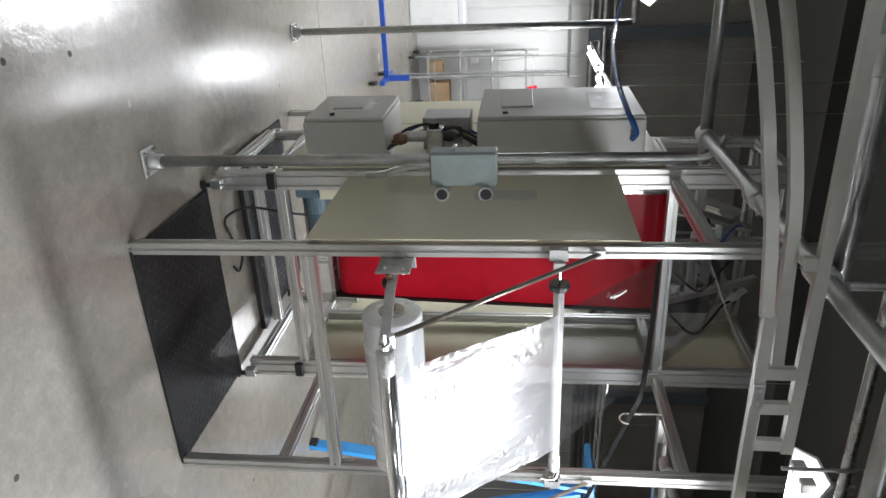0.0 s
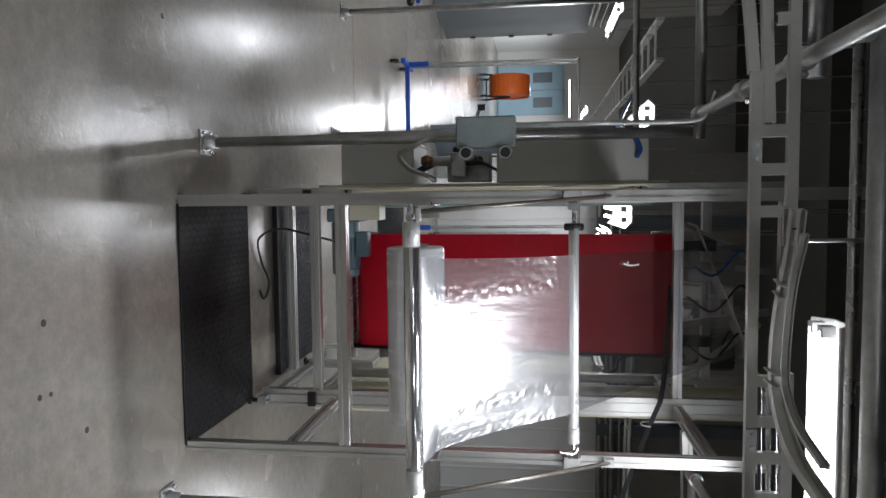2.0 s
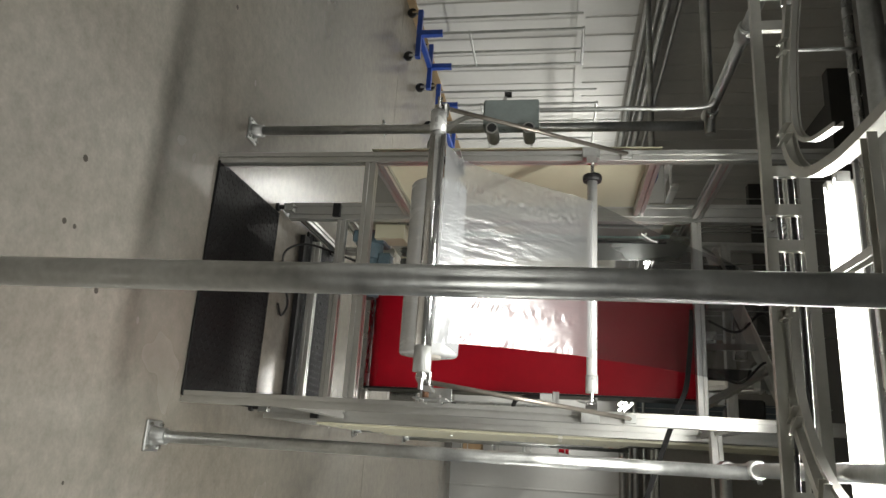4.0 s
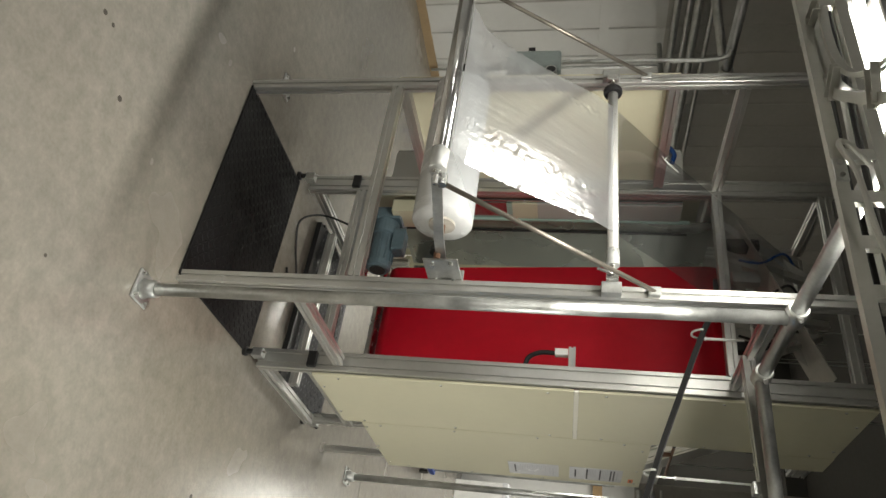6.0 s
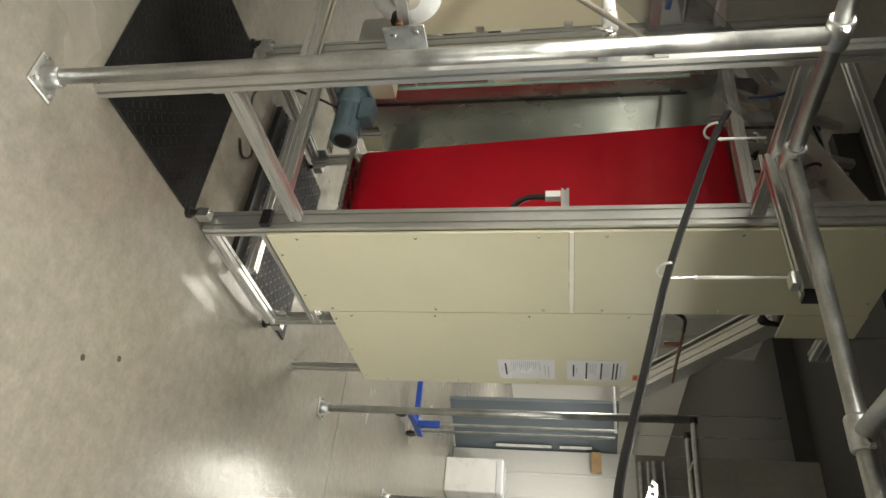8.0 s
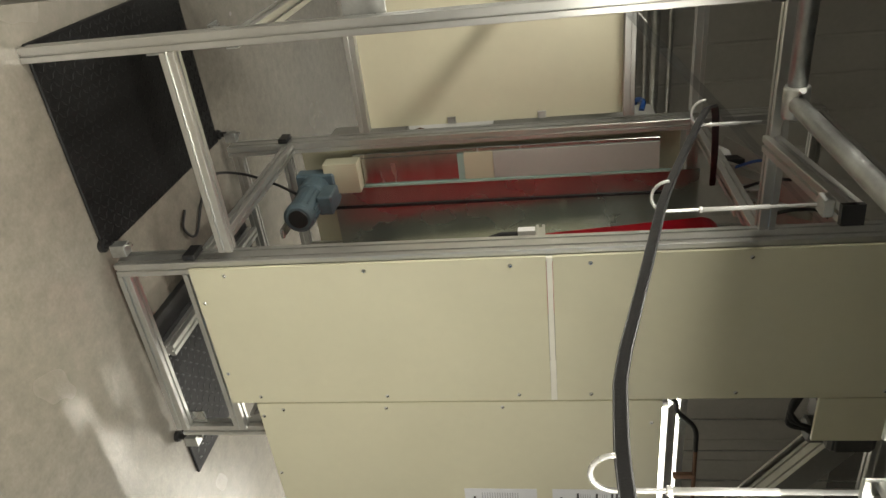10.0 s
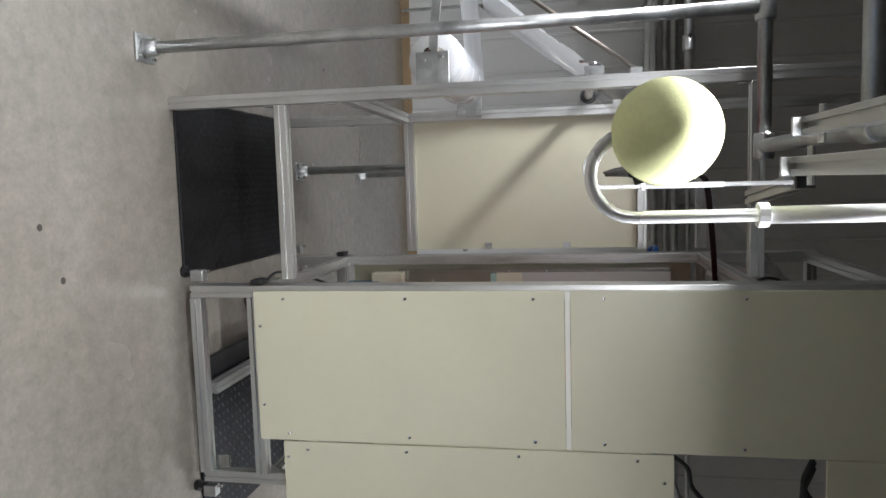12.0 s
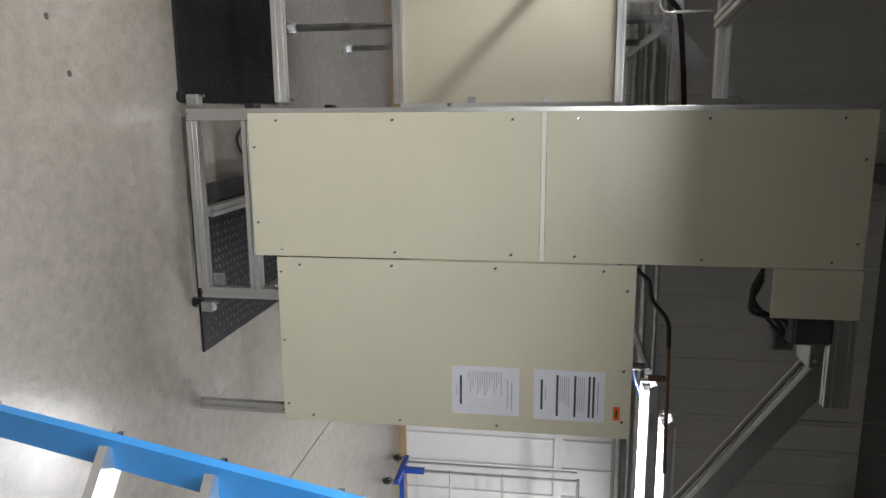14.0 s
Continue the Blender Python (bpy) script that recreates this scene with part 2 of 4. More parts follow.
def shared(name, me, parent, m):
    """One more object on a mesh that alike pieces share."""
    ob = new(name, me)
    ob.parent = parent
    if parent.type == "EMPTY":
        ob.matrix_parent_inverse = Matrix.Translation(-parent.location)
    ob.matrix_basis = m
    return ob


def thing(name, at, label, category, group="", kind=""):
    e = new(name)
    e.location = at
    e.empty_display_size = 0.1
    return tagged(e, label, category, group, kind)


def solid(bm, a, b, bevel=0.0015):
    """A box from corner a to corner b with eased edges."""
    lo, hi = [min(p, q) for p, q in zip(a, b)], [max(p, q) for p, q in zip(a, b)]
    made = bmesh.ops.create_cube(bm, size=1)["verts"]
    for v in made:
        v.co = [lo[i] + (v.co[i] + 0.5) * (hi[i] - lo[i]) for i in range(3)]
    if bevel and min(h - q for q, h in zip(lo, hi)) > 2.2 * bevel:
        edges = list({e for v in made for e in v.link_edges})
        bmesh.ops.bevel(bm, geom=edges, offset=bevel, segments=1, affect="EDGES")
    return bm


def box(a, b, bevel=0.0015):
    return solid(bmesh.new(), a, b, bevel)


def axes(way):
    way = Vector(way).normalized()
    side = Vector((1, 0, 0)) if abs(way.z) > 0.9 else Vector((way.y, -way.x, 0)).normalized()
    return way, side, way.cross(side)


def extrude_outline(bm, outline, p0, p1, side=None):
    way, s, u = axes(Vector(p1) - Vector(p0))
    if side is not None:
        s = Vector(side).normalized()
        u = way.cross(s)
    rings = [[bm.verts.new(Vector(p) + s * a + u * b) for a, b in outline] for p in (p0, p1)]
    k = len(outline)
    for i in range(k):
        bm.faces.new((rings[0][i], rings[0][(i + 1) % k], rings[1][(i + 1) % k], rings[1][i]))
    bm.faces.new(rings[0][::-1]), bm.faces.new(rings[1])
    return bm


def slot_outline(w, h, pitch=0.045, gap=0.01, deep=0.009):
    """Outline of slotted aluminium profile, one groove for each 45 mm of a side."""
    corners = [(-w / 2, -h / 2), (w / 2, -h / 2), (w / 2, h / 2), (-w / 2, h / 2)]
    out = []
    for i in range(4):
        (x0, y0), (x1, y1) = corners[i], corners[(i + 1) % 4]
        size = math.hypot(x1 - x0, y1 - y0)
        dx, dy = (x1 - x0) / size, (y1 - y0) / size
        k = max(1, round(size / pitch))
        out.append((x0 + dx * 0.0015 - dy * 0.0, y0 + dy * 0.0015))
        for g in range(k):
            c = size * (g + 0.5) / k
            for d, e in ((-gap / 2, 0), (-gap / 2, deep), (gap / 2, deep), (gap / 2, 0)):
                out.append((x0 + dx * (c + d) - dy * e, y0 + dy * (c + d) + dx * e))
        out.append((x1 - dx * 0.0015, y1 - dy * 0.0015))
    return out


def profile(p0, p1, w=0.045, h=0.045, side=None):
    return extrude_outline(bmesh.new(), slot_outline(w, h), p0, p1, side)


def sweep(bm, points, r, n=12, flat=None):
    """A round (or, with flat=(w, h), flat) bar along points, with capped ends."""
    pts = [Vector(p) for p in points]
    ring_before, up = None, None
    for i, p in enumerate(pts):
        way = (pts[min(i + 1, len(pts) - 1)] - pts[max(i - 1, 0)]).normalized()
        if up is None:
            up = axes(way)[1]
        up = (up - way * up.dot(way)).normalized()
        other = way.cross(up)
        if flat:
            w, h = flat
            ring = [bm.verts.new(p + up * a * w / 2 + other * b * h / 2) for a, b in ((-1, -1), (1, -1), (1, 1), (-1, 1))]
        else:
            ring = [bm.verts.new(p + (up * math.cos(k * math.tau / n) + other * math.sin(k * math.tau / n)) * r) for k in range(n)]
        if ring_before:
            for k in range(len(ring)):
                bm.faces.new((ring_before[k], ring_before[(k + 1) % len(ring)], ring[(k + 1) % len(ring)], ring[k]))
        else:
            bm.faces.new(ring[::-1])
        ring_before = ring
    bm.faces.new(ring_before)
    return bm


def rod(p0, p1, r, n=14):
    return sweep(bmesh.new(), (p0, p1), r, n)


def curve(points, steps=8):
    """Smooth points through the given ones."""
    pts = [Vector(p) for p in points]
    pts = [2 * pts[0] - pts[1]] + pts + [2 * pts[-1] - pts[-2]]
    out = []
    for i in range(1, len(pts) - 2):
        a, b, c, d = pts[i - 1 : i + 3]
        for k in range(steps):
            t = k / steps
            out.append(0.5 * (2 * b + (c - a) * t + (2 * a - 5 * b + 4 * c - d) * t * t + (3 * b - a - 3 * c + d) * t ** 3))
    return out + [pts[-2]]


def pipe(points, r, n=10, steps=8):
    return sweep(bmesh.new(), curve(points, steps), r, n)


def lathe(p0, p1, rings, n=24):
    """A turned body along p0 to p1; rings are (share of the way, radius)."""
    p0, p1 = Vector(p0), Vector(p1)
    way, s, u = axes(p1 - p0)
    bm, before = bmesh.new(), None
    for t, r in rings:
        c = p0.lerp(p1, t)
        ring = [bm.verts.new(c + (s * math.cos(k * math.tau / n) + u * math.sin(k * math.tau / n)) * r) for k in range(n)]
        if before:
            for k in range(n):
                bm.faces.new((before[k], before[(k + 1) % n], ring[(k + 1) % n], ring[k]))
        else:
            bm.faces.new(ring[::-1])
        before = ring
    bm.faces.new(before)
    return bm


def screw_mesh():
    bm = lathe((0, 0, 0), (0.0035, 0, 0), ((0, 0.007), (0.5, 0.0068), (1, 0.0045)), 8)
    me = bpy.data.meshes.new("screw")
    bmesh.ops.recalc_face_normals(bm, faces=bm.faces)
    bm.to_mesh(me)
    bm.free()
    me.materials.append(STEEL)
    return me


SCREW = screw_mesh()


# ---- the hall ----
PIT = material("grimy_plug", (0.05, 0.043, 0.036), 0.9, 0.0, 0.3, 60, 200)
HOLES = ((0.342, -0.8, 0.012), (0.557, -0.831, 0.01), (0.559, -0.783, 0.008), (0.72, -0.624, 0.011), (1.304, -0.597, 0.006),
         (1.721, 0.44, 0.011), (1.643, 0.603, 0.011), (-0.759, -0.362, 0.012), (-0.729, -0.054, 0.011), (-0.224, 1.868, 0.011))
def slab(name, a, b, mat, label, category):
    return tagged(part(name, box(a, b, 0), mat), label, category, kind="structure")


slab("floor", (-6, -7, -0.12), (9, 2.857, 0), FLOOR, "grey sealed concrete floor with a soft uneven sheen", "floor")
slab("floor_north", (-6, 2.864, -0.12), (9, 26, 0), FLOOR, "grey sealed concrete floor beyond a sawn joint", "floor")
slab("floor_joint", (-6, 2.857, -0.12), (9, 2.864, -0.008), BLACK, "dark sawn joint across the concrete floor", "joint")
for hx, hy, hr in HOLES:
    tagged(part("floor_hole", lathe((hx, hy, -0.01), (hx, hy, 0.001), ((0, hr * 0.8), (0.95, hr), (1, hr * 0.7)), 9), PIT), "small dark plugged anchor hole in the concrete", "hole", "old anchor holes", "structure")
slab("ceiling", (-6.2, -7.2, 4.4), (9.2, 26.2, 4.6), CEILING, "dark unlit roof deck high over the hall", "ceiling")


def clad_wall(name, p0, p1, z0, z1, out, label, mat=None, rib=0.012):
    """Ribbed cladding: a thick wall with upright ribs, side by side."""
    p0, p1, out = Vector((*p0, 0)), Vector((*p1, 0)), Vector((*out, 0))
    way, size = (p1 - p0).normalized(), (p1 - p0).length
    bm, before, stops, s, step = bmesh.new(), None, [], 0.0, 0.305
    while s < size - 0.001:
        end = min(size, s + step)
        stops += [(s, 0.0), (end - 0.03, 0.0), (end - 0.022, rib), (end - 0.008, rib)]
        s = end
    stops.append((size, 0.0))
    for d, o in stops:
        pair = [bm.verts.new(p0 + way * d + out * o + Vector((0, 0, z))) for z in (z0, z1)]
        if before:
            bm.faces.new((before[0], pair[0], pair[1], before[1]))
        before = pair
    back = [bm.verts.new(p - out * 0.15 + Vector((0, 0, zz))) for p, zz in ((p0, z0), (p1, z0), (p1, z1), (p0, z1))]
    bm.faces.new(back)
    return tagged(part(name, bm, mat or WALLW), label, "wall", kind="structure")


clad_wall("wall_west", (-2.95, -7), (-2.95, 9.5), 0.0, 2.14, (1, 0), "white ribbed cladding of the side wall")
clad_wall("wall_west_upper", (-2.95, -7), (-2.95, 9.5), 2.14, 4.4, (1, 0), "grey ribbed cladding above the white wall", UPPER, 0.005)
clad_wall("wall_north", (-0.62, 7.55), (9, 7.55), 0.0, 2.27, (0, -1), "white ribbed cladding of the end wall")
clad_wall("wall_north_upper", (-0.62, 7.55), (9, 7.55), 2.27, 4.4, (0, -1), "dull grey ribbed cladding above the white wall", BLOCK, 0.004)
slab("wall_passage_east", (-0.62, 7.7, 0), (-0.5, 24, 4.4), WALLW, "plain pale wall along the passage", "wall")
slab("wall_passage_west", (-5.6, 9.5, 0), (-5.45, 24, 4.4), WALLW, "plain pale wall along the passage", "wall")
slab("wall_passage_step", (-5.6, 9.35, 0), (-3.1, 9.5, 4.4), WALLW, "short pale return wall at the passage", "wall")
slab("wall_passage_end", (-5.6, 24, 0), (-0.5, 24.2, 4.4), WALLW, "pale wall closing the far passage", "wall")
slab("wall_east", (8.9, -7, 0), (9.05, 7.7, 4.4), BLOCK, "bare block wall of the hall", "wall")
slab("wall_south", (-6, -7.15, 0), (9, -7, 4.4), BLOCK, "bare block wall of the hall", "wall")
slab("skirting_west", (-2.95, -6.9, 0), (-2.925, 9.3, 0.075), SKIRT, "tan board along the foot of the wall", "skirting")

slab("wall_band", (-2.95, -6.9, 1.58), (-2.928, 9.3, 1.66), WALLW, "white girt band across the cladding", "band")
for px, py, pz in ((-2.9, 2.52, 2.14), (-2.9, 5.4, 2.14), (-2.9, -1.2, 2.14)):
    tagged(part("wall_conduit", rod((px, py, 0.02), (px, py, pz), 0.014), GALV), "thin grey conduit up the white wall", "conduit", "wall conduits", "structure")
for k, (cz, cr) in enumerate(((2.2, 0.03), (2.29, 0.022), (2.36, 0.035), (2.47, 0.02))):
    tagged(part("wall_pipe", rod((-2.87 + 0.02 * k, -6.5, cz), (-2.87 + 0.02 * k, 9.3, cz), cr), GALV), "grey pipe running along the top of the cladding", "pipe", "wall pipes", "structure")
    tagged(part("wall_pipe", rod((-0.5, 7.47 - 0.02 * k, cz + 0.12), (8.8, 7.47 - 0.02 * k, cz + 0.12), cr), GALV), "grey pipe running along the top of the cladding", "pipe", "wall pipes", "structure")
for bx in (0.25, 3.2, 6.0):
    slab("wall_column", (bx, 7.42, 2.27), (bx + 0.16, 7.55, 4.4), DOORGREY, "dark steel column on the upper wall", "column")
for by in (-2.0, 1.2, 4.4, 7.6):
    slab("roof_beam", (-6, by, 4.15), (9, by + 0.14, 4.4), CEILING, "dark roof beam", "beam")


# ---- lamps ----
def light_fixture(x, y, z, along):
    e = thing("light_fixture", (x, y, z), "white twin-tube fluorescent fixture hung low, switched on", "light", "hall lights")
    ux, uy = (1, 0) if along == "x" else (0, 1)

    def at(a, b, h):
        return (x + a * ux - b * uy, y + a * uy + b * ux, z + h)
    hood = bmesh.new()
    outline = [(-0.1, -0.012), (-0.096, -0.016), (-0.05, 0.028), (0.05, 0.028), (0.096, -0.016), (0.1, -0.012), (0.055, 0.036), (-0.055, 0.036)]
    extrude_outline(hood, outline, at(-0.62, 0, 0), at(0.62, 0, 0), (-uy, ux, 0))
    part("reflector", hood, WHITEP, e)
    for b in (-0.035, 0.035):
        t = part("tube", rod(at(-0.6, b, -0.03), at(0.6, b, -0.03), 0.013, 10), LIT, e, "lit fluorescent tube", True)
        for a in (-0.6, 0.6):
            part("lampholder", box([c - 0.016 for c in at(a, b, -0.025)], [c + 0.016 for c in at(a, b, -0.02)]), WHITEP, t)
    for a in (-0.45, 0.45):
        part("hanger", rod(at(a, 0, 0.03), at(a, 0, 4.38 - z), 0.004, 6), GALV, e)
    return e


for fx, fy, fz, way, watts in FIXTURES:
    light_fixture(fx, fy, fz, way)


# ---- film unwind stand ----
P1X, P2X, PY = -0.015, 0.992, 0.022
stand = thing("film_unwind_stand", (0.49, 0.02, 0), "slotted aluminium frame standing before the machine, carrying film rollers", "frame")
for px in (P1X, P2X):
    part("post", profile((px, PY, 0.0), (px, PY, 2.72)), ALU, stand)
part("front_bar", profile((P1X + 0.024, PY, 0.675), (P2X - 0.024, PY, 0.675)), ALU, stand)
for px, z in ((P2X, 0.44), (P2X, 2.09), (P1X, 2.09)):
    part("side_arm", profile((px, PY + 0.024, z), (px, 0.688, z)), ALU, stand)
for z0 in (0.69, 1.822):
    part("panel_rail", profile((P1X - 0.012, PY + 0.024, z0), (P1X - 0.012, 0.688, z0)), ALU, stand)
side_panel = part("side_panel", box((P1X - 0.042, PY - 0.01, 0.672), (P1X - 0.0355, 0.686, 1.843), 0.001), CREAM, stand, "cream side panel set in the frame")
for z in (1.076, 1.464):
    part("clip", box((P1X - 0.0355, 0.655, z - 0.018), (P1X - 0.026, 0.687, z + 0.018)), GALV, side_panel)
part("data_plate", box((P1X - 0.044, 0.4, 1.25), (P1X - 0.042, 0.5, 1.5), 0), ENCL, side_panel, "pale rating plate")
# corner brackets where the arms meet the posts
for px in (P1X, P2X):
    for z in (0.675, 0.44, 2.09):
        part("corner_bracket", box((px - 0.019, PY + 0.024, z - 0.06), (px + 0.019, PY + 0.03, z - 0.024)), GALV, stand)


def dancer(side):
    """Plate, swinging arm, stay rod and pins at one end of the rollers."""
    px, s = (P2X, 1) if side > 0 else (P1X, -1)
    inner = px - s * 0.028
    plate = part("bracket_plate", box((inner - 0.003, -0.12, 0.945), (inner + 0.003, 0.03, 1.065)), GALV, stand, "galvanised bracket plate with bolts")
    for y, z in ((0.005, 0.975), (0.005, 1.035), (-0.09, 0.975), (-0.1, 1.04)):
        part("bolt", rod((inner - 0.012, y, z), (inner + 0.012, y, z), 0.007, 8), STEEL, plate)
    part("flange_plate", box((inner - s * 0.05, 0.024, 0.945), (inner, 0.03, 1.065)), GALV, stand)
    ex = px - s * 0.055
    part("swing_arm", sweep(bmesh.new(), ((ex, -0.07, 1.0), (ex, -0.2, 1.01), (ex, -0.52, 1.05)), 0, flat=(0.012, 0.032)), GALV, stand)
    part("stay_rod", rod((ex + s * 0.01, -0.49, 1.075), (px, -0.014, 1.705), 0.008, 10), DARKROD, stand, "thin dark diagonal stay rod", True)
    part("rod_end", rod((ex - 0.02, -0.5, 1.065), (ex + 0.02, -0.5, 1.065), 0.013, 10), STEEL, stand)
    part("shaft_end", lathe((px - s * 0.1, -0.525, 1.05), (px - s * 0.02, -0.525, 1.05), ((0, 0.011), (0.4, 0.011), (0.41, 0.017), (0.6, 0.017), (0.61, 0.008), (1, 0.008)), 12), STEEL, stand)
    part("stay_anchor", box((px - 0.016, -0.02, 1.685), (px + 0.016, 0.0, 1.725)), GALV, stand)
    part("roller_bracket", box((px - 0.022, -0.03, 1.535), (px + 0.022, 0.0, 1.6)), GALV, stand)
    part("roller_lug", box((px - s * 0.05, -0.045, 1.55), (px - s * 0.022, -0.02, 1.59)), STEEL, stand)
    part("spindle_end", rod((px - s * 0.16, -0.115, 0.992), (px - s * 0.03, -0.115, 0.992), 0.012, 10), BRONZE, stand, "bronze roll spindle")
    part("spindle_collar", rod((px - s * 0.075, -0.115, 0.992), (px - s * 0.055, -0.115, 0.992), 0.026, 14), BLACK, stand)


dancer(1)
dancer(-1)
lower = thing("dancer_roller", (0.48, -0.525, 1.05), "polished steel dancer roller with grey plastic end hubs", "roller")
part("tube", rod((0.075, -0.525, 1.05), (0.905, -0.525, 1.05), 0.026, 24), CHROME, lower, smooth=True)
for a, b in ((0.06, 0.135), (0.845, 0.92)):
    part("hub", rod((a, -0.525, 1.05), (b, -0.525, 1.05), 0.0275, 20), HUB, lower, "grey plastic hub", True)
upper = thing("idler_roller", (0.48, -0.033, 1.572), "slim pale idler roller across the frame", "roller")
part("tube", rod((0.09, -0.033, 1.572), (0.905, -0.033, 1.572), 0.019, 20), SATIN, upper, smooth=True)
part("shaft", rod((0.03, -0.033, 1.572), (0.95, -0.033, 1.572), 0.007, 10), STEEL, upper)
part("collar", lathe((0.085, -0.033, 1.572), (0.11, -0.033, 1.572), ((0, 0.034), (0.3, 0.037), (0.7, 0.037), (1, 0.034)), 18), BLACK, upper, "black plastic collar")
part("hub", rod((0.85, -0.033, 1.572), (0.912, -0.033, 1.572), 0.022, 18), HUB, upper, "grey plastic hub", True)
part("lever", pipe(((0.93, -0.03, 1.59), (0.95, -0.05, 1.57), (0.94, -0.06, 1.52)), 0.005, 8), STEEL, upper)

roll = thing("film_roll", (0.49, -0.115, 0.992), "thick roll of clear plastic film, looking milky white", "film roll")
part("winding", lathe((0.165, -0.115, 0.992), (0.815, -0.115, 0.992), ((0, 0.045), (0.001, 0.102), (0.012, 0.106), (0.988, 0.106), (0.999, 0.102), (1, 0.045)), 40), ROLL, roll, smooth=True)
part("core", lathe((0.155, -0.115, 0.992), (0.825, -0.115, 0.992), ((0, 0.03), (0, 0.046), (1, 0.046), (1, 0.03)), 28), CORE, roll, "pale cardboard core")
part("spindle", rod((0.08, -0.115, 0.992), (0.9, -0.115, 0.992), 0.014, 12), BRONZE, roll)


def web(name, stations, x0, x1, mat, label, sag, crinkle, n=96):
    """A sheet of film through stations (y, z), slightly slack and crinkled along its edges."""
    bm = bmesh.new()
    pts = curve([(0, y, z) for y, z in stations], 40)
    rows = []
    for j, p in enumerate(pts):
        t = j / (len(pts) - 1)
        row = []
        for i in range(n + 1):
            s = i / n
            edge = abs(2 * s - 1) ** 3
            rows_of = math.exp(-((s - 0.17) / 0.035) ** 2) + math.exp(-((s - 0.8) / 0.035) ** 2) + edge ** 3
            wave = noise.noise((s * 5, t * 1.8, 3)) * 0.007 + noise.noise((s * 34, t * 40 + s * 12, 8)) * crinkle * rows_of
            curl = sag * math.sin(math.pi * min(1, 0.12 + t)) * edge
            pinch = 0.008 * math.sin(math.pi * t)
            x = x0[0] * (1 - t) + x0[1] * t + pinch + (x1[0] * (1 - t) + x1[1] * t - x0[0] * (1 - t) - x0[1] * t - 2 * pinch) * s
            ends = min(1, 6 * t, 6 * (1 - t))
            row.append(bm.verts.new((x, p.y + (0.72 * curl + wave) * ends, p.z - 0.69 * curl * ends)))
        rows.append(row)
    for a, b in zip(rows, rows[1:]):
        for i in range(n):
            bm.faces.new((a[i], a[i + 1], b[i + 1], b[i]))
    ob = part(name, bm, mat, smooth=True)
    return tagged(ob, label, "plastic film")


web("film_web", ((-0.115, 1.1), (-0.3, 1.09), (-0.5, 1.078)), (0.18, 0.18), (0.81, 0.82), FILM, "clear film running off the roll to the dancer roller", 0.0, 0.001, 30)
web("film_web", ((-0.508, 1.078), (-0.41, 1.19), (-0.23, 1.39), (-0.056, 1.572)), (0.17, 0.2), (0.83, 0.79), FILM, "slack clear film, crinkled along its edges, between two rollers", 0.042, 0.006)
web("film_web", ((-0.03, 1.592), (0.16, 1.76), (0.4, 1.97), (0.66, 2.2), (1.0, 2.5)), (0.2, 0.22), (0.79, 0.77), FILM_THIN, "taut clear film rising into the machine", 0.0, 0.0006)

strip = bmesh.new()
sweep(strip, curve(((0.252, 0.168, 1.775), (0.256, 0.182, 1.786), (0.262, 0.2, 1.803), (0.264, 0.228, 1.827), (0.262, 0.25, 1.846)), 4), 0, flat=(0.006, 0.003))
sweep(strip, ((0.262, 0.178, 1.79), (0.246, 0.183, 1.795)), 0, flat=(0.008, 0.004))
tagged(part("tape_strip", strip, WHITEP), "thin white strip of tape stuck on the film", "tape")

# ---- mats ----
mat = thing("rubber_mat", (0.49, 0.34, 0), "black rubber mat with a worn sheen on the floor", "mat")
part("sheet", box((-0.005, -0.005, 0.0), (0.99, 0.685, 0.011), 0.004), RUBBER, mat)
bm = bmesh.new()
for i in range(33):
    for j in range(23):
        cx, cy = 0.018 + i * 0.0298, 0.016 + j * 0.0296
        a = 0.78 if (i + j) % 2 else -0.78
        ca, sa = math.cos(a), math.sin(a)
        pts = [(-0.0155, 0), (0, -0.0055), (0.0155, 0), (0, 0.0055)]
        lo = [bm.verts.new((cx + u * ca - v * sa, cy + u * sa + v * ca, 0.0112)) for u, v in pts]
        hi = [bm.verts.new((cx + 0.6 * (u * ca - v * sa), cy + 0.6 * (u * sa + v * ca), 0.0126)) for u, v in pts]
        for k in range(4):
            bm.faces.new((lo[k], lo[(k + 1) % 4], hi[(k + 1) % 4], hi[k]))
        bm.faces.new(hi)
ribs = part("tread_pattern", bm, RUBBER, mat)
ribs["kind"] = "stuff"

mat2 = thing("checker_mat", (0.46, 1.4, 0), "dark grey checker-pattern rubber mat under the machine", "mat")
part("sheet", box((-0.05, 1.125, 0.0), (0.95, 1.76, 0.012), 0.004), COIN, mat2)
bm = bmesh.new()
for i in range(26):
    for j in range(16):
        cx, cy = -0.03 + i * 0.0375, 1.15 + j * 0.0375
        a = 0.7 if (i + j) % 2 else -0.7
        ca, sa = math.cos(a), math.sin(a)
        pts = [(-0.017, 0), (0, -0.006), (0.017, 0), (0, 0.006)]
        lo = [bm.verts.new((cx + u * ca - v * sa, cy + u * sa + v * ca, 0.0122)) for u, v in pts]
        hi = [bm.verts.new((cx + 0.6 * (u * ca - v * sa), cy + 0.6 * (u * sa + v * ca), 0.0145)) for u, v in pts]
        for k in range(4):
            bm.faces.new((lo[k], lo[(k + 1) % 4], hi[(k + 1) % 4], hi[k]))
        bm.faces.new(hi)
ribs = part("tread_pattern", bm, CHECK, mat2)
ribs["kind"] = "stuff"

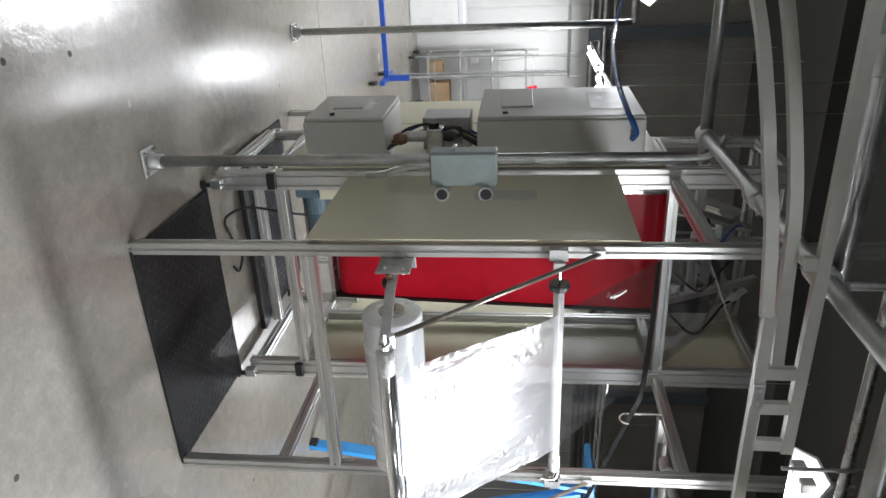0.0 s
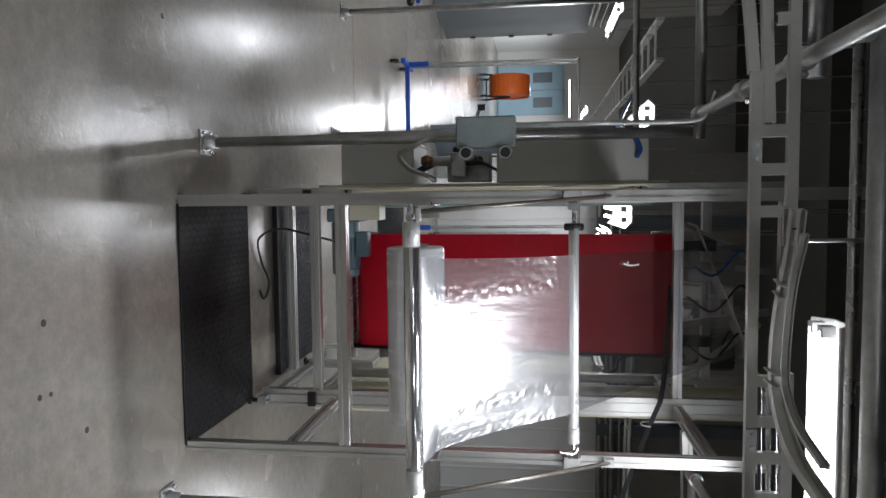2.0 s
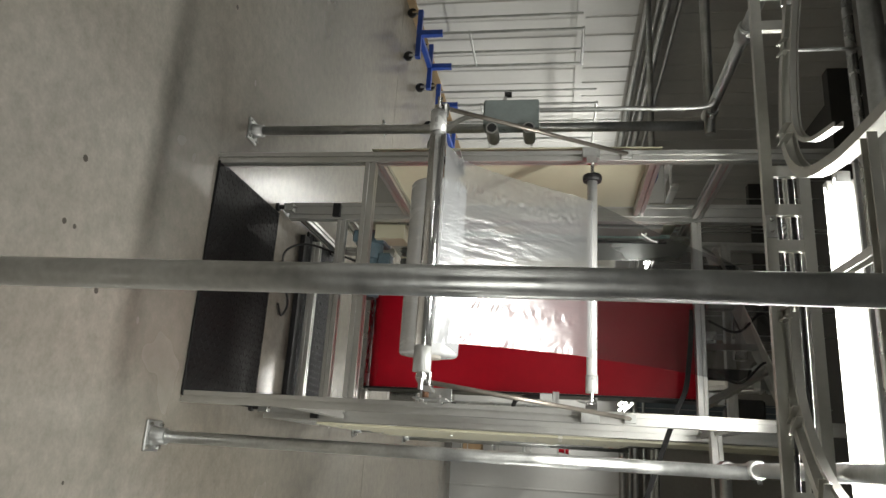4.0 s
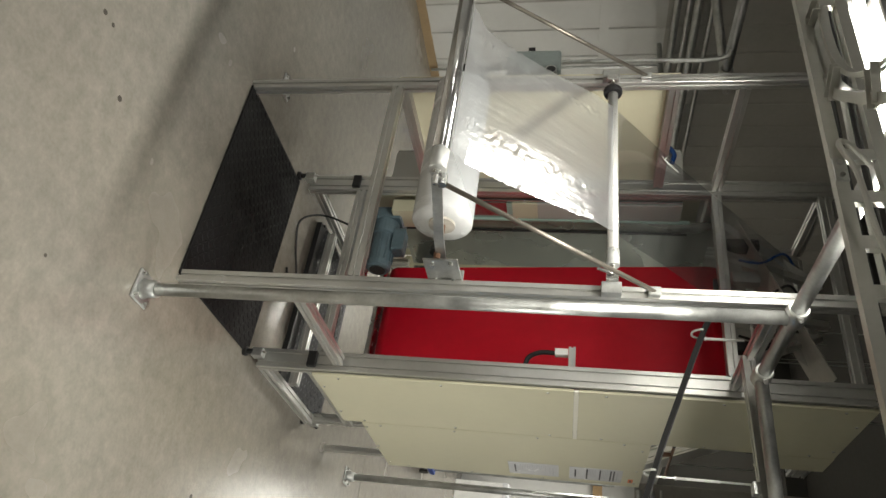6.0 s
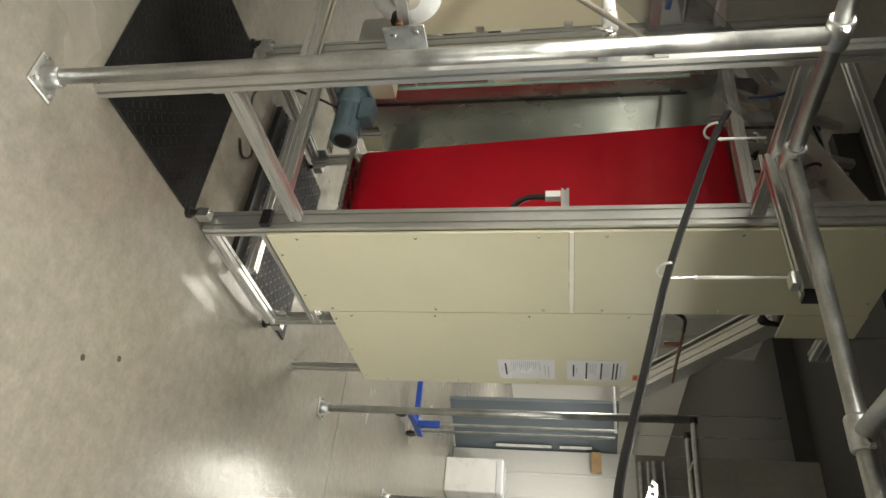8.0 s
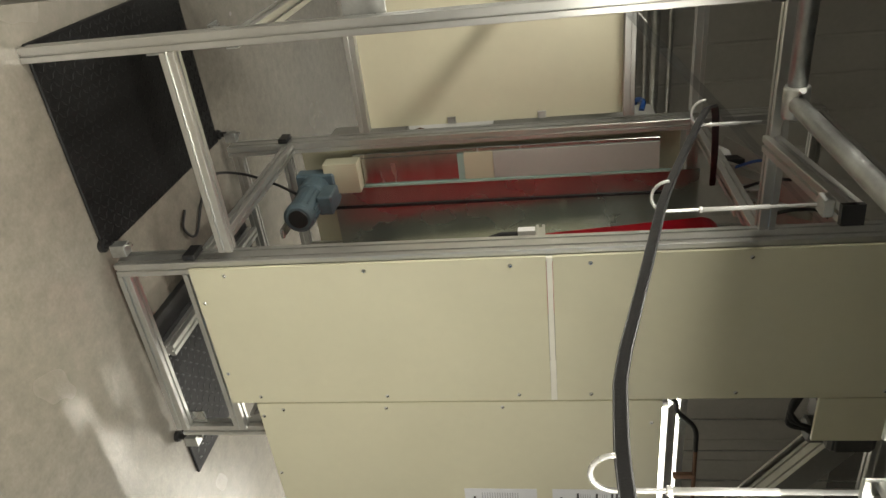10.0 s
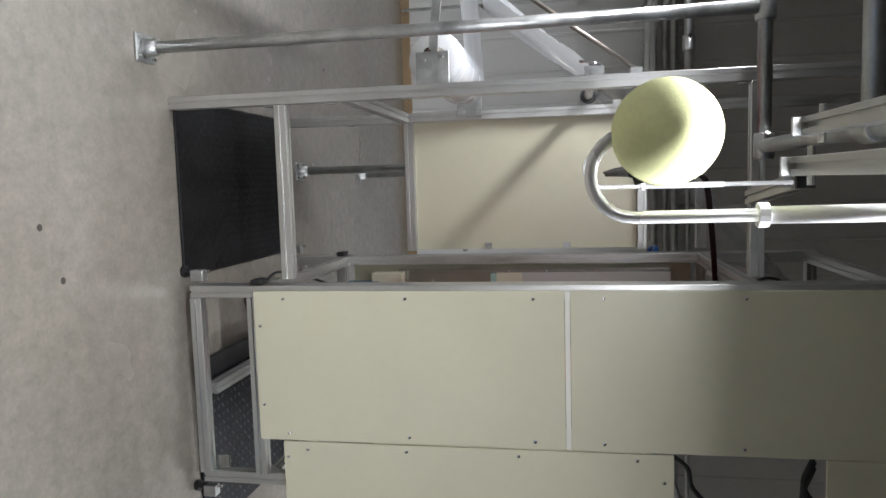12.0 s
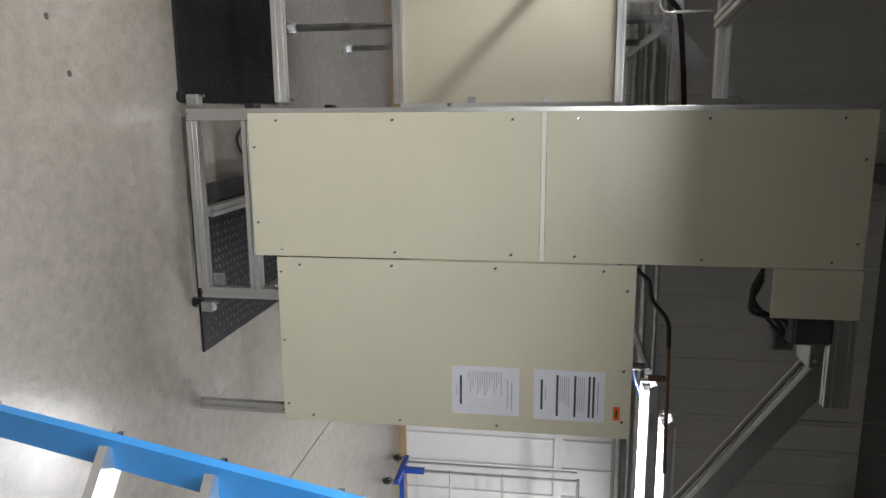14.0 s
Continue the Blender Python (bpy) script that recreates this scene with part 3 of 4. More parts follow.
# ---- packing machine ----
machine = thing("packing_machine", (0.48, 1.2, 0), "tall packing machine with slotted aluminium frame and cream panels", "machine")
M1, M2 = -0.03, 0.985
for mx in (M1, M2):
    part("front_post", profile((mx, 0.734, 0.05), (mx, 0.734, 2.6), 0.09, 0.045), ALU, machine)
    part("rear_post", profile((mx, 1.47, 0.05), (mx, 1.47, 0.45)), ALU, machine)
    part("upper_post", profile((mx, 1.265, 0.325), (mx, 1.265, 2.6)), ALU, machine)
    for z in (0.0675, 0.299):
        part("side_rail", profile((mx + (0.02 if mx > 0.5 else -0.02), 0.759, z), (mx + (0.02 if mx > 0.5 else -0.02), 1.447, z)), ALU, machine)
    cap = part("end_cap", box((mx - 0.036, 0.69, 0.292), (mx + 0.036, 0.711, 0.332), 0.002), BLACK, machine, "black plastic end cap")
    for fy in (0.66, 1.52):
        foot = part("foot_bracket", box((mx - 0.02, min(fy, fy + 0.03) - 0.006, 0.04), (mx + 0.02, fy + 0.036, 0.09)), GALV, machine)
        part("foot_knob", lathe((mx, fy, 0.0), (mx, fy, 0.045), ((0, 0.022), (0.35, 0.022), (0.4, 0.012), (1, 0.012)), 14), BLACK, foot, "black rubber foot")
        part("foot_bolt", rod((mx, fy, 0.03), (mx, fy, 0.11), 0.006, 8), STEEL, foot)
    part("gusset", box((mx - 0.004, 1.39, 0.095), (mx + 0.004, 1.445, 0.15)), SHEET, machine)
for y, z in ((0.734, 0.34), (1.137, 0.0675), (1.47, 0.325), (0.734, 2.09), (1.265, 2.58), (0.734, 2.56), (1.1, 2.3)):
    part("cross_bar", profile((M1 + 0.046, y, z), (M2 - 0.046, y, z)), ALU, machine)
for mx in (M1, M2):
    for z in (2.09, 2.58):
        part("top_rail", profile((mx, 0.759, z), (mx, 1.24, z)), ALU, machine)


def screws(parent, x, spots):
    for y, z in spots:
        shared("screw", SCREW, parent, pose(x, y, z))


PX = 1.034
low = part("side_panel", box((PX, 0.73, 0.314), (PX + 0.012, 1.296, 1.458), 0.001), CREAM, machine, "lower cream panel held by small screws")
screws(low, PX + 0.012, ((0.757, 0.43), (0.757, 0.893), (0.757, 1.35), (1.268, 0.43), (1.27, 0.893), (1.27, 1.35), (0.86, 0.335), (1.16, 0.335)))
high = part("side_panel", box((PX, 0.73, 1.478), (PX + 0.012, 1.296, 2.61), 0.001), CREAM, machine, "upper cream panel held by small screws")
screws(high, PX + 0.012, ((0.757, 1.59), (0.757, 2.05), (0.757, 2.5), (1.27, 1.59), (1.27, 2.05), (1.27, 2.5), (0.9, 2.58), (1.2, 2.58)))
part("joint_strip", box((PX + 0.002, 0.732, 1.459), (PX + 0.014, 1.294, 1.477), 0.001), CREAM_EDGE, machine, "white plastic joint strip")
rear = part("side_panel", box((PX, 1.302, 0.405), (PX + 0.012, 2.0, 1.823), 0.001), CREAM, machine, "rear cream panel carrying two notices")
screws(rear, PX + 0.012, ((1.33, 0.5), (1.325, 0.88), (1.325, 1.29), (1.325, 1.7), (1.36, 0.42), (1.65, 0.42), (1.93, 0.425), (1.975, 0.53), (1.975, 0.9), (1.975, 1.3), (1.4, 1.79), (1.72, 1.79), (1.93, 1.79)))
part("notch_panel", box((PX, 1.3, 2.31), (PX + 0.012, 1.485, 2.615), 0.001), CREAM, machine, "small cream panel at the top")
part("rear_post", profile((M2, 1.98, 0.0), (M2, 1.98, 1.83), 0.03, 0.045), ALU, machine)
part("rear_post", profile((M1, 1.98, 0.0), (M1, 1.98, 1.83), 0.03, 0.045), ALU, machine)
part("rear_rail", profile((M2, 1.494, 1.8), (M2, 1.957, 1.8), 0.03, 0.045), ALU, machine)
part("rear_rail", profile((M2, 1.494, 0.43), (M2, 1.957, 0.43), 0.03, 0.045), ALU, machine)
part("left_panel", box((M1 - 0.057, 0.74, 0.36), (M1 - 0.047, 1.46, 2.05), 0.001), CREAM, machine, "cream panel behind the electrical cabinets")
part("left_panel", box((M1 - 0.057, 1.48, 0.42), (M1 - 0.047, 1.99, 1.8), 0.001), CREAM, machine, "cream panel behind the electrical cabinets")

# vertical red belt with its rollers, bed and side plates
def lean(z):
    """The belt stands a little forward at its top."""
    return 1.275 - 0.0715 * (z - 0.49)


turn = [k * math.tau / 28 for k in range(29)]
belt = part("belt", sweep(bmesh.new(), [(0.495, lean(0.49 if math.sin(a) < 0 else 2.1) + 0.075 * math.cos(a), (0.49 if math.sin(a) < 0 else 2.1) + 0.075 * math.sin(a)) for a in turn], 0, flat=(0.63, 0.006)), RED, machine, "smooth red conveyor belt standing upright", False)
for z in (0.49, 2.1):
    part("belt_roller", rod((0.17, lean(z), z), (0.82, lean(z), z), 0.066, 24), STEEL, machine, smooth=True)
part("belt_bed", sweep(bmesh.new(), ((0.495, lean(0.56), 0.56), (0.495, lean(2.05), 2.05)), 0, flat=(0.61, 0.12)), SHEET, machine)
part("belt_edge_strip", sweep(bmesh.new(), ((0.818, lean(0.4), 0.4), (0.818, lean(2.2), 2.2)), 0, flat=(0.009, 0.2)), BLACK, machine)
part("lower_lip", box((0.17, 1.17, 0.385), (0.83, 1.36, 0.408)), STEEL, machine)
part("guide_sheet", box((0.012, 0.936, 0.5), (0.016, 1.4, 2.12), 0), PLATE, machine, "dull zinc guide sheet beside the belt")
part("clear_guard", box((0.014, 0.8, 0.66), (0.017, 0.925, 1.09), 0), SHEET, machine, "shiny guard strip")
part("guard_edge", box((0.012, 0.926, 0.55), (0.03, 0.935, 2.0), 0), CLEAR_EDGE, machine, "clear plastic guard edge")
part("guard_edge", box((0.018, 0.802, 1.09), (0.021, 0.924, 1.118), 0), CLEAR_EDGE, machine, "clear plastic guard edge")
# Cream and grey segments paint what the shiny guard strip mirrors
part("guard_reflection", box((0.014, 0.8, 1.12), (0.021, 0.924, 1.245), 0), CREAM, machine, "cream strip painted as a reflection in the guard")
part("guard_reflection", box((0.014, 0.8, 1.247), (0.021, 0.924, 1.95), 0), ENCL, machine, "pale grey strip painted as a reflection in the guard")
part("cover_block", box((0.014, 0.79, 0.5), (0.09, 0.93, 0.655)), CREAM, machine, "small cream cover block")
part("inner_strip", box((0.0, 0.782, 0.62), (0.012, 0.81, 1.95)), SHEET, machine)
part("cable_line", box((0.0165, 1.028, 0.5), (0.024, 1.042, 2.0)), BLACK, machine)
part("back_sheet", box((0.02, 1.42, 0.5), (0.93, 1.425, 0.66), 0), SHEET, machine)

# gear motor
motor = part("gear_motor", lathe((0.09, 0.9, 0.455), (0.385, 0.9, 0.455), ((0, 0.05), (0.02, 0.068), (0.3, 0.068), (0.32, 0.058), (0.86, 0.058), (0.87, 0.064), (0.97, 0.064), (1, 0.052)), 24), MOTOR, machine, "blue-grey gear motor", False)
part("terminal_box", box((0.15, 0.855, 0.51), (0.28, 0.94, 0.575), 0.006), MOTOR, motor)
part("gear_housing", box((0.03, 0.83, 0.37), (0.1, 0.98, 0.545), 0.008), MOTOR, motor)
for k in range(10):
    a = k * math.tau / 10
    part("cooling_fin", box((0.19, 0.9 + 0.058 * math.cos(a) - 0.003, 0.455 + 0.058 * math.sin(a) - 0.003), (0.34, 0.9 + 0.065 * math.cos(a) + 0.003, 0.455 + 0.065 * math.sin(a) + 0.003), 0), MOTOR, motor)
part("fan_grille", lathe((0.3852, 0.9, 0.455), (0.388, 0.9, 0.455), ((0, 0.042), (1, 0.04)), 18), BLACK, motor)
part("motor_mount", box((0.05, 0.95, 0.36), (0.38, 0.99, 0.375)), STEEL, machine)
part("motor_cable", pipe(((0.2, 0.87, 0.4), (0.17, 0.83, 0.3), (0.13, 0.79, 0.14), (0.18, 0.77, 0.03), (0.3, 0.83, 0.016), (0.42, 0.93, 0.014), (0.5, 0.86, 0.015), (0.45, 0.8, 0.015)), 0.006, 8), BLACK, machine, "thin black cable looping over the floor")
part("floor_tray", box((0.0, 1.03, 0.002), (0.95, 1.11, 0.03)), BLACK, machine)

# sensor on the right post
sens = part("sensor_rail", profile((0.962, 0.745, 1.445), (0.84, 0.745, 1.445), 0.03, 0.03), ALU, machine)
part("sensor_head", box((0.85, 0.73, 1.372), (0.88, 0.76, 1.428)), WHITEP, sens)
part("sensor_lead", pipe(((0.865, 0.75, 1.375), (0.865, 0.752, 1.31), (0.885, 0.765, 1.26), (0.925, 0.775, 1.245)), 0.011, 8), BLACK, sens)

# diagonal channel and upper works
inc = part("inclined_conveyor", profile((0.61, 1.79, 2.66), (0.61, 3.0, 1.8), 0.09, 0.045), ALU, machine, "inclined slotted aluminium conveyor beam falling away behind")
for x in (0.548, 0.672):
    part("channel_side", sweep(bmesh.new(), ((x, 1.76, 2.7), (x, 3.0, 1.82)), 0, flat=(0.01, 0.11)), ALU, inc)
part("belt_underside", sweep(bmesh.new(), ((0.61, 1.83, 2.725), (0.61, 3.0, 1.89)), 0, flat=(0.1, 0.01)), BLACK, inc, "black belt running along the beam")
head = part("beam_head", box((0.54, 1.66, 2.58), (0.69, 1.8, 2.69), 0.006), GALV, inc, "galvanised head plate with bolts")
for y, z in ((1.69, 2.61), (1.77, 2.61), (1.69, 2.66), (1.77, 2.66)):
    part("bolt", rod((0.685, y, z), (0.7, y, z), 0.009, 8), STEEL, head)
block = part("drive_block", box((0.76, 1.49, 2.4), (0.98, 1.61, 2.56), 0.012), DARKSTEEL, machine)
part("block_cover", box((0.975, 1.5, 2.42), (0.988, 1.6, 2.54), 0.003), DARKSTEEL, block)
for k in range(3):
    part("drive_lead", pipe(((0.95, 1.32 + 0.02 * k, 2.3), (0.97, 1.42 + 0.03 * k, 2.26), (0.96, 1.52, 2.33 + 0.03 * k), (0.9, 1.62, 2.42)), 0.009, 8), BLACK, machine)
part("drive_motor", lathe((0.85, 1.62, 2.37), (0.85, 1.62, 2.45), ((0, 0.04), (0.1, 0.05), (1, 0.05)), 18), DARKSTEEL, machine)
part("back_hose", pipe(((0.98, 1.33, 1.83), (0.96, 1.38, 1.88), (0.93, 1.46, 1.9), (0.92, 1.55, 1.965), (0.92, 1.66, 1.975)), 0.009, 8), BLACK, machine, "black hose rising behind the rear panel")
lance = part("back_pipe", rod((0.92, 1.66, 1.975), (0.92, 2.2, 1.985), 0.008, 8), BRONZE, machine)
part("valve_lever", box((0.91, 1.78, 1.9), (0.93, 1.8, 1.975)), BRONZE, lance)
part("hanger_bar", profile((0.94, 1.49, 2.6), (0.94, 1.86, 2.6), 0.045, 0.09), ALU, machine)
part("former_plate", sweep(bmesh.new(), ((0.12, 0.86, 2.18), (0.88, 0.9, 2.5)), 0, flat=(0.22, 0.004)), TRAYM, machine)
for k, (x, y, z, dx, dz) in enumerate(((0.2, 0.8, 2.12, 0.05, 0.16), (0.34, 0.86, 2.16, 0.06, 0.12), (0.52, 0.8, 2.11, 0.09, 0.07), (0.68, 0.9, 2.15, 0.05, 0.2), (0.8, 0.8, 2.1, 0.06, 0.1), (0.42, 1.0, 2.3, 0.2, 0.06))):
    part("actuator", box((x, y, z), (x + dx, y + 0.06, z + dz), 0.003), (BLACK, GALV, STEEL)[k % 3], machine, "small pneumatic actuator")
for x0, x1, z0, z1 in ((0.12, 0.3, 2.1, 2.5), (0.86, 0.62, 2.12, 2.52), (0.3, 0.36, 2.1, 2.56), (0.6, 0.56, 2.1, 2.56)):
    part("link_bar", sweep(bmesh.new(), ((x0, 0.78, z0), (x1, 0.95, z1)), 0, flat=(0.03, 0.03)), ALU, machine)
for x, c in ((0.3, BLUEHOSE), (0.47, BLACK), (0.7, BLACK)):
    part("air_line", pipe(((x, 0.82, 2.15), (x + 0.06, 0.76, 2.26), (x - 0.05, 0.85, 2.4), (x + 0.02, 1.0, 2.5)), 0.006, 8), c, machine)


def notice(y0, y1, z0, z1, bars, label):
    e = thing("notice_sheet", (PX + 0.0135, (y0 + y1) / 2, z0), label, "notice")
    sheet = part("sheet", box((PX + 0.0125, y0, z0), (PX + 0.0137, y1, z1), 0), PAPER, e)
    for zc, h, a, b, m in bars:
        part("bar", box((PX + 0.0137, y0 + a * (y1 - y0), z0 + zc * (z1 - z0)), (PX + 0.0141, y0 + b * (y1 - y0), z0 + (zc + h) * (z1 - z0)), 0), m, sheet)
    return e


fine = [(0.12, 0.03, 0.2, 0.8, INK), (0.88, 0.02, 0.3, 0.9, INKGREY), (0.82, 0.015, 0.25, 0.85, INKGREY), (0.06, 0.012, 0.4, 0.6, INKGREY)]
fine += [(0.24 + 0.035 * k, 0.012, 0.1, 0.3 + 0.35 * ((k * 37) % 10) / 10, INKGREY) for k in range(15)]
notice(1.727, 1.93, 1.12, 1.39, fine, "white notice sheet with faint rows of print, in a clear sleeve")
bold = [(0.1, 0.03, 0.2, 0.8, INK), (0.16, 0.015, 0.35, 0.6, INKGREY)]
bold += [(p, 0.03, 0.1, 0.92, INK) for p in (0.32, 0.57, 0.77, 0.83)]
bold += [(0.37 + 0.03 * k, 0.01, 0.12, 0.6 + 0.03 * k, INKGREY) for k in range(5)] + [(0.62 + 0.03 * k, 0.01, 0.12, 0.8, INKGREY) for k in range(4)] + [(0.9, 0.015, 0.2, 0.85, INKGREY)]
notice(1.727, 1.936, 1.447, 1.723, bold, "white notice sheet with heavy black bars, in a clear sleeve")
tag = tagged(part("orange_tag", box((PX + 0.0125, 1.868, 1.757), (PX + 0.0137, 1.925, 1.783), 0), ORANGE), "small orange sticker near the panel corner", "sticker")
part("bar", box((PX + 0.0137, 1.88, 1.766), (PX + 0.0141, 1.913, 1.774), 0), INK, tag)


# ---- electrical cabinets on the machine's side ----
def cabinet(y0, y1, z0, z1, label):
    e = thing("electrical_cabinet", (-0.18, (y0 + y1) / 2, z0), label, "cabinet", "electrical cabinets")
    part("body", box((-0.285, y0, z0), (M1 - 0.058, y1, z1), 0.004), ENCL, e)
    door = part("door", box((-0.303, y0 + 0.004, z0 + 0.004), (-0.287, y1 - 0.004, z1 - 0.004), 0.004), ENCL, e)
    part("lock", rod((-0.312, y0 + 0.06, z0 + 0.12), (-0.303, y0 + 0.06, z0 + 0.12), 0.012, 12), BLACK, door)
    part("label_plate", box((-0.3045, y0 + 0.12, z1 - 0.22), (-0.303, y1 - 0.12, z1 - 0.08), 0), PAPER, door)
    part("pocket", box((-0.312, y0 + 0.16, z0 + 0.1), (-0.303, y1 - 0.1, z0 + 0.24)), ENCL, door)
    return e


cabinet(0.755, 1.2, 0.475, 0.838, "small grey steel electrical cabinet on the machine side")
cabinet(0.74, 1.3, 1.245, 1.955, "large grey steel electrical cabinet with a document holder")
air = thing("air_preparation_unit", (-0.19, 0.85, 0.9), "pneumatic regulator with gauge, bowl and coiled hoses", "regulator")
part("manifold", box((-0.24, 0.78, 1.02), (-0.12, 0.86, 1.09), 0.004), STEEL, air)
part("bowl", lathe((-0.2, 0.82, 0.9), (-0.2, 0.82, 1.02), ((0, 0.012), (0.2, 0.024), (1, 0.026)), 14), GALV, air)
part("regulator_knob", lathe((-0.2, 0.82, 1.09), (-0.2, 0.82, 1.15), ((0, 0.022), (0.5, 0.026), (1, 0.02)), 14), BLACK, air)
part("gauge", rod((-0.265, 0.81, 1.05), (-0.24, 0.81, 1.05), 0.024, 16), BLACK, air)
for k, (dy, dz) in enumerate(((0.0, 0.0), (0.05, 0.04), (0.1, -0.03), (0.16, 0.02), (0.03, 0.07))):
    part("hose", pipe(((-0.15, 0.79 + dy, 0.84), (-0.21, 0.82 + dy, 0.95 + dz), (-0.22, 0.86 + dy, 1.08 + dz), (-0.19, 0.84 + dy, 1.17), (-0.15, 0.83 + dy, 1.246)), 0.007, 8), (BLACK, BRONZE, BLACK, BLUEHOSE, BLACK)[k], air)
part("valve_block", box((-0.25, 0.95, 0.98), (-0.1, 1.12, 1.2), 0.004), GALV, air)
part("coupling", lathe((-0.2, 0.78, 0.874), (-0.2, 0.78, 0.93), ((0, 0.02), (0.5, 0.03), (1, 0.02)), 12), BRONZE, air)
hose = tagged(part("air_hose", pipe(((-0.2, 0.738, 1.9), (-0.24, 0.71, 1.91), (-0.31, 0.76, 1.88), (-0.37, 1.1, 1.87), (-0.44, 1.6, 1.9), (-0.48, 2.05, 1.96), (-0.6, 2.35, 2.03), (-0.75, 2.6, 2.12)), 0.012, 10), BLUEHOSE), "blue air hose arching from the cabinet top", "hose")


# ---- tube fencing and overhead tubes ----
TR = 0.0215


def flanged_post(x, y, top, label, group="tube posts"):
    e = thing("tube_post", (x, y, 0), label, "post", group)
    part("pole", rod((x, y, 0.008), (x, y, top), TR, 20), GALV, e, smooth=True)
    fl = part("base_flange", box((x - 0.055, y - 0.05, 0.0), (x + 0.055, y + 0.05, 0.008), 0.003), GALV, e)
    part("socket", lathe((x, y, 0.008), (x, y, 0.06), ((0, 0.036), (0.2, 0.031), (1, 0.029)), 18), GALV, e, smooth=True)
    for dx, dy in ((-0.04, -0.035), (0.04, 0.035), (0.04, -0.035), (-0.04, 0.035)):
        part("anchor_bolt", rod((x + dx, y + dy, 0.006), (x + dx, y + dy, 0.02), 0.007, 6), STEEL, fl)
    return e


def clamp(e, x, y, z, way):
    """A cast fitting where two tubes cross."""
    d = {"x": (0.04, 0, 0), "y": (0, 0.04, 0), "z": (0, 0, 0.04)}[way]
    c = Vector((x, y, z))
    f = part("clamp", lathe(c - Vector(d), c + Vector(d), ((0, 0.028), (0.1, 0.031), (0.9, 0.031), (1, 0.028)), 18), GALV, e, "cast tube clamp", True)
    part("set_screw", rod(c + Vector((0.02, -0.02, 0.0)), c + Vector((0.04, -0.04, 0.0)), 0.008, 8), STEEL, f)


post_a = flanged_post(1.15, -0.158, 2.05, "galvanised tube post bolted to the floor beside the frame")
post_l = flanged_post(-0.268, 0.262, 2.05, "galvanised tube post carrying a switch box")
post_l2 = flanged_post(-0.476, 2.25, 2.08, "galvanised tube post bolted to the floor behind the cabinets")
flanged_post(-1.41, 0.28, 2.06, "galvanised tube post bolted to the floor by the side wall")
flanged_post(-1.41, 2.55, 2.08, "galvanised tube post bolted to the floor by the passage")
flanged_post(1.0, 2.5, 2.1, "galvanised tube post bolted to the floor behind the machine")
flanged_post(1.0, 4.26, 2.1, "galvanised tube post bolted to the floor behind the machine")
flanged_post(0.935, -1.72, 2.12, "galvanised tube post standing free in front of the frame")


def tube_rail(p0, p1, label, joints=()):
    mid = [(a + b) / 2 for a, b in zip(p0, p1)]
    e = thing("tube_rail", mid, label, "tube", "overhead tubes")
    part("tube", rod(p0, p1, TR, 20), GALV, e, smooth=True)
    way = "x" if abs(p1[0] - p0[0]) > abs(p1[1] - p0[1]) else "y"
    for j in joints:
        clamp(e, *j, way)
    return e


tube_rail((1.14, 0.29, 2.075), (1.14, -1.95, 2.075), "overhead galvanised tube joined by cast clamps", ((1.14, -0.158, 2.075), (1.14, 0.262, 2.075)))
tube_rail((1.165, 0.262, 2.072), (3.6, 0.262, 2.072), "overhead galvanised tube joined by cast clamps", ((1.95, 0.262, 2.072),))
tube_rail((1.95, 0.24, 2.072), (1.95, -1.5, 2.072), "overhead galvanised tube joined by cast clamps")
tube_rail((-0.34, 0.34, 2.085), (-0.34, -1.9, 2.085), "overhead galvanised tube joined by cast clamps", ((-0.34, 0.29, 2.085), (-0.34, -0.32, 2.085), (-0.34, -0.8, 2.085)))
tube_rail((-0.24, 0.29, 2.085), (-2.9, 0.29, 2.085), "overhead galvanised tube reaching to the side wall")
tube_rail((-0.3, -0.785, 2.13), (-2.9, -0.785, 2.13), "overhead galvanised tube reaching to the side wall", ((-0.8, -0.785, 2.13),))
tube_rail((-0.476, 2.28, 2.1), (-2.9, 2.28, 2.1), "overhead galvanised tube reaching to the side wall")

pipe_a = thing("overhead_pipe", (0.7, -1.0, 2.185), "fat dull steel pipe running across overhead", "pipe", "overhead pipes")
part("tube", rod((-0.36, -1.0, 2.19), (1.9, -1.0, 2.19), 0.026, 20), GALV, pipe_a, smooth=True)
part("saddle", rod((-0.36, -1.0, 2.125), (-0.36, -1.0, 2.19), 0.02, 10), GALV, pipe_a)
part("saddle", rod((1.14, -1.0, 2.095), (1.14, -1.0, 2.19), 0.02, 10), GALV, pipe_a)
pipe_b = thing("overhead_pipe", (0.7, -0.89, 2.185), "thin bright steel conduit running across overhead", "pipe", "overhead pipes")
part("tube", rod((-0.36, -0.89, 2.185), (1.9, -0.89, 2.185), 0.013, 14), STEEL, pipe_b, smooth=True)
part("saddle", rod((-0.36, -0.89, 2.1), (-0.36, -0.89, 2.18), 0.01, 10), GALV, pipe_b)
part("saddle", rod((1.14, -0.89, 2.09), (1.14, -0.89, 2.18), 0.01, 10), GALV, pipe_b)

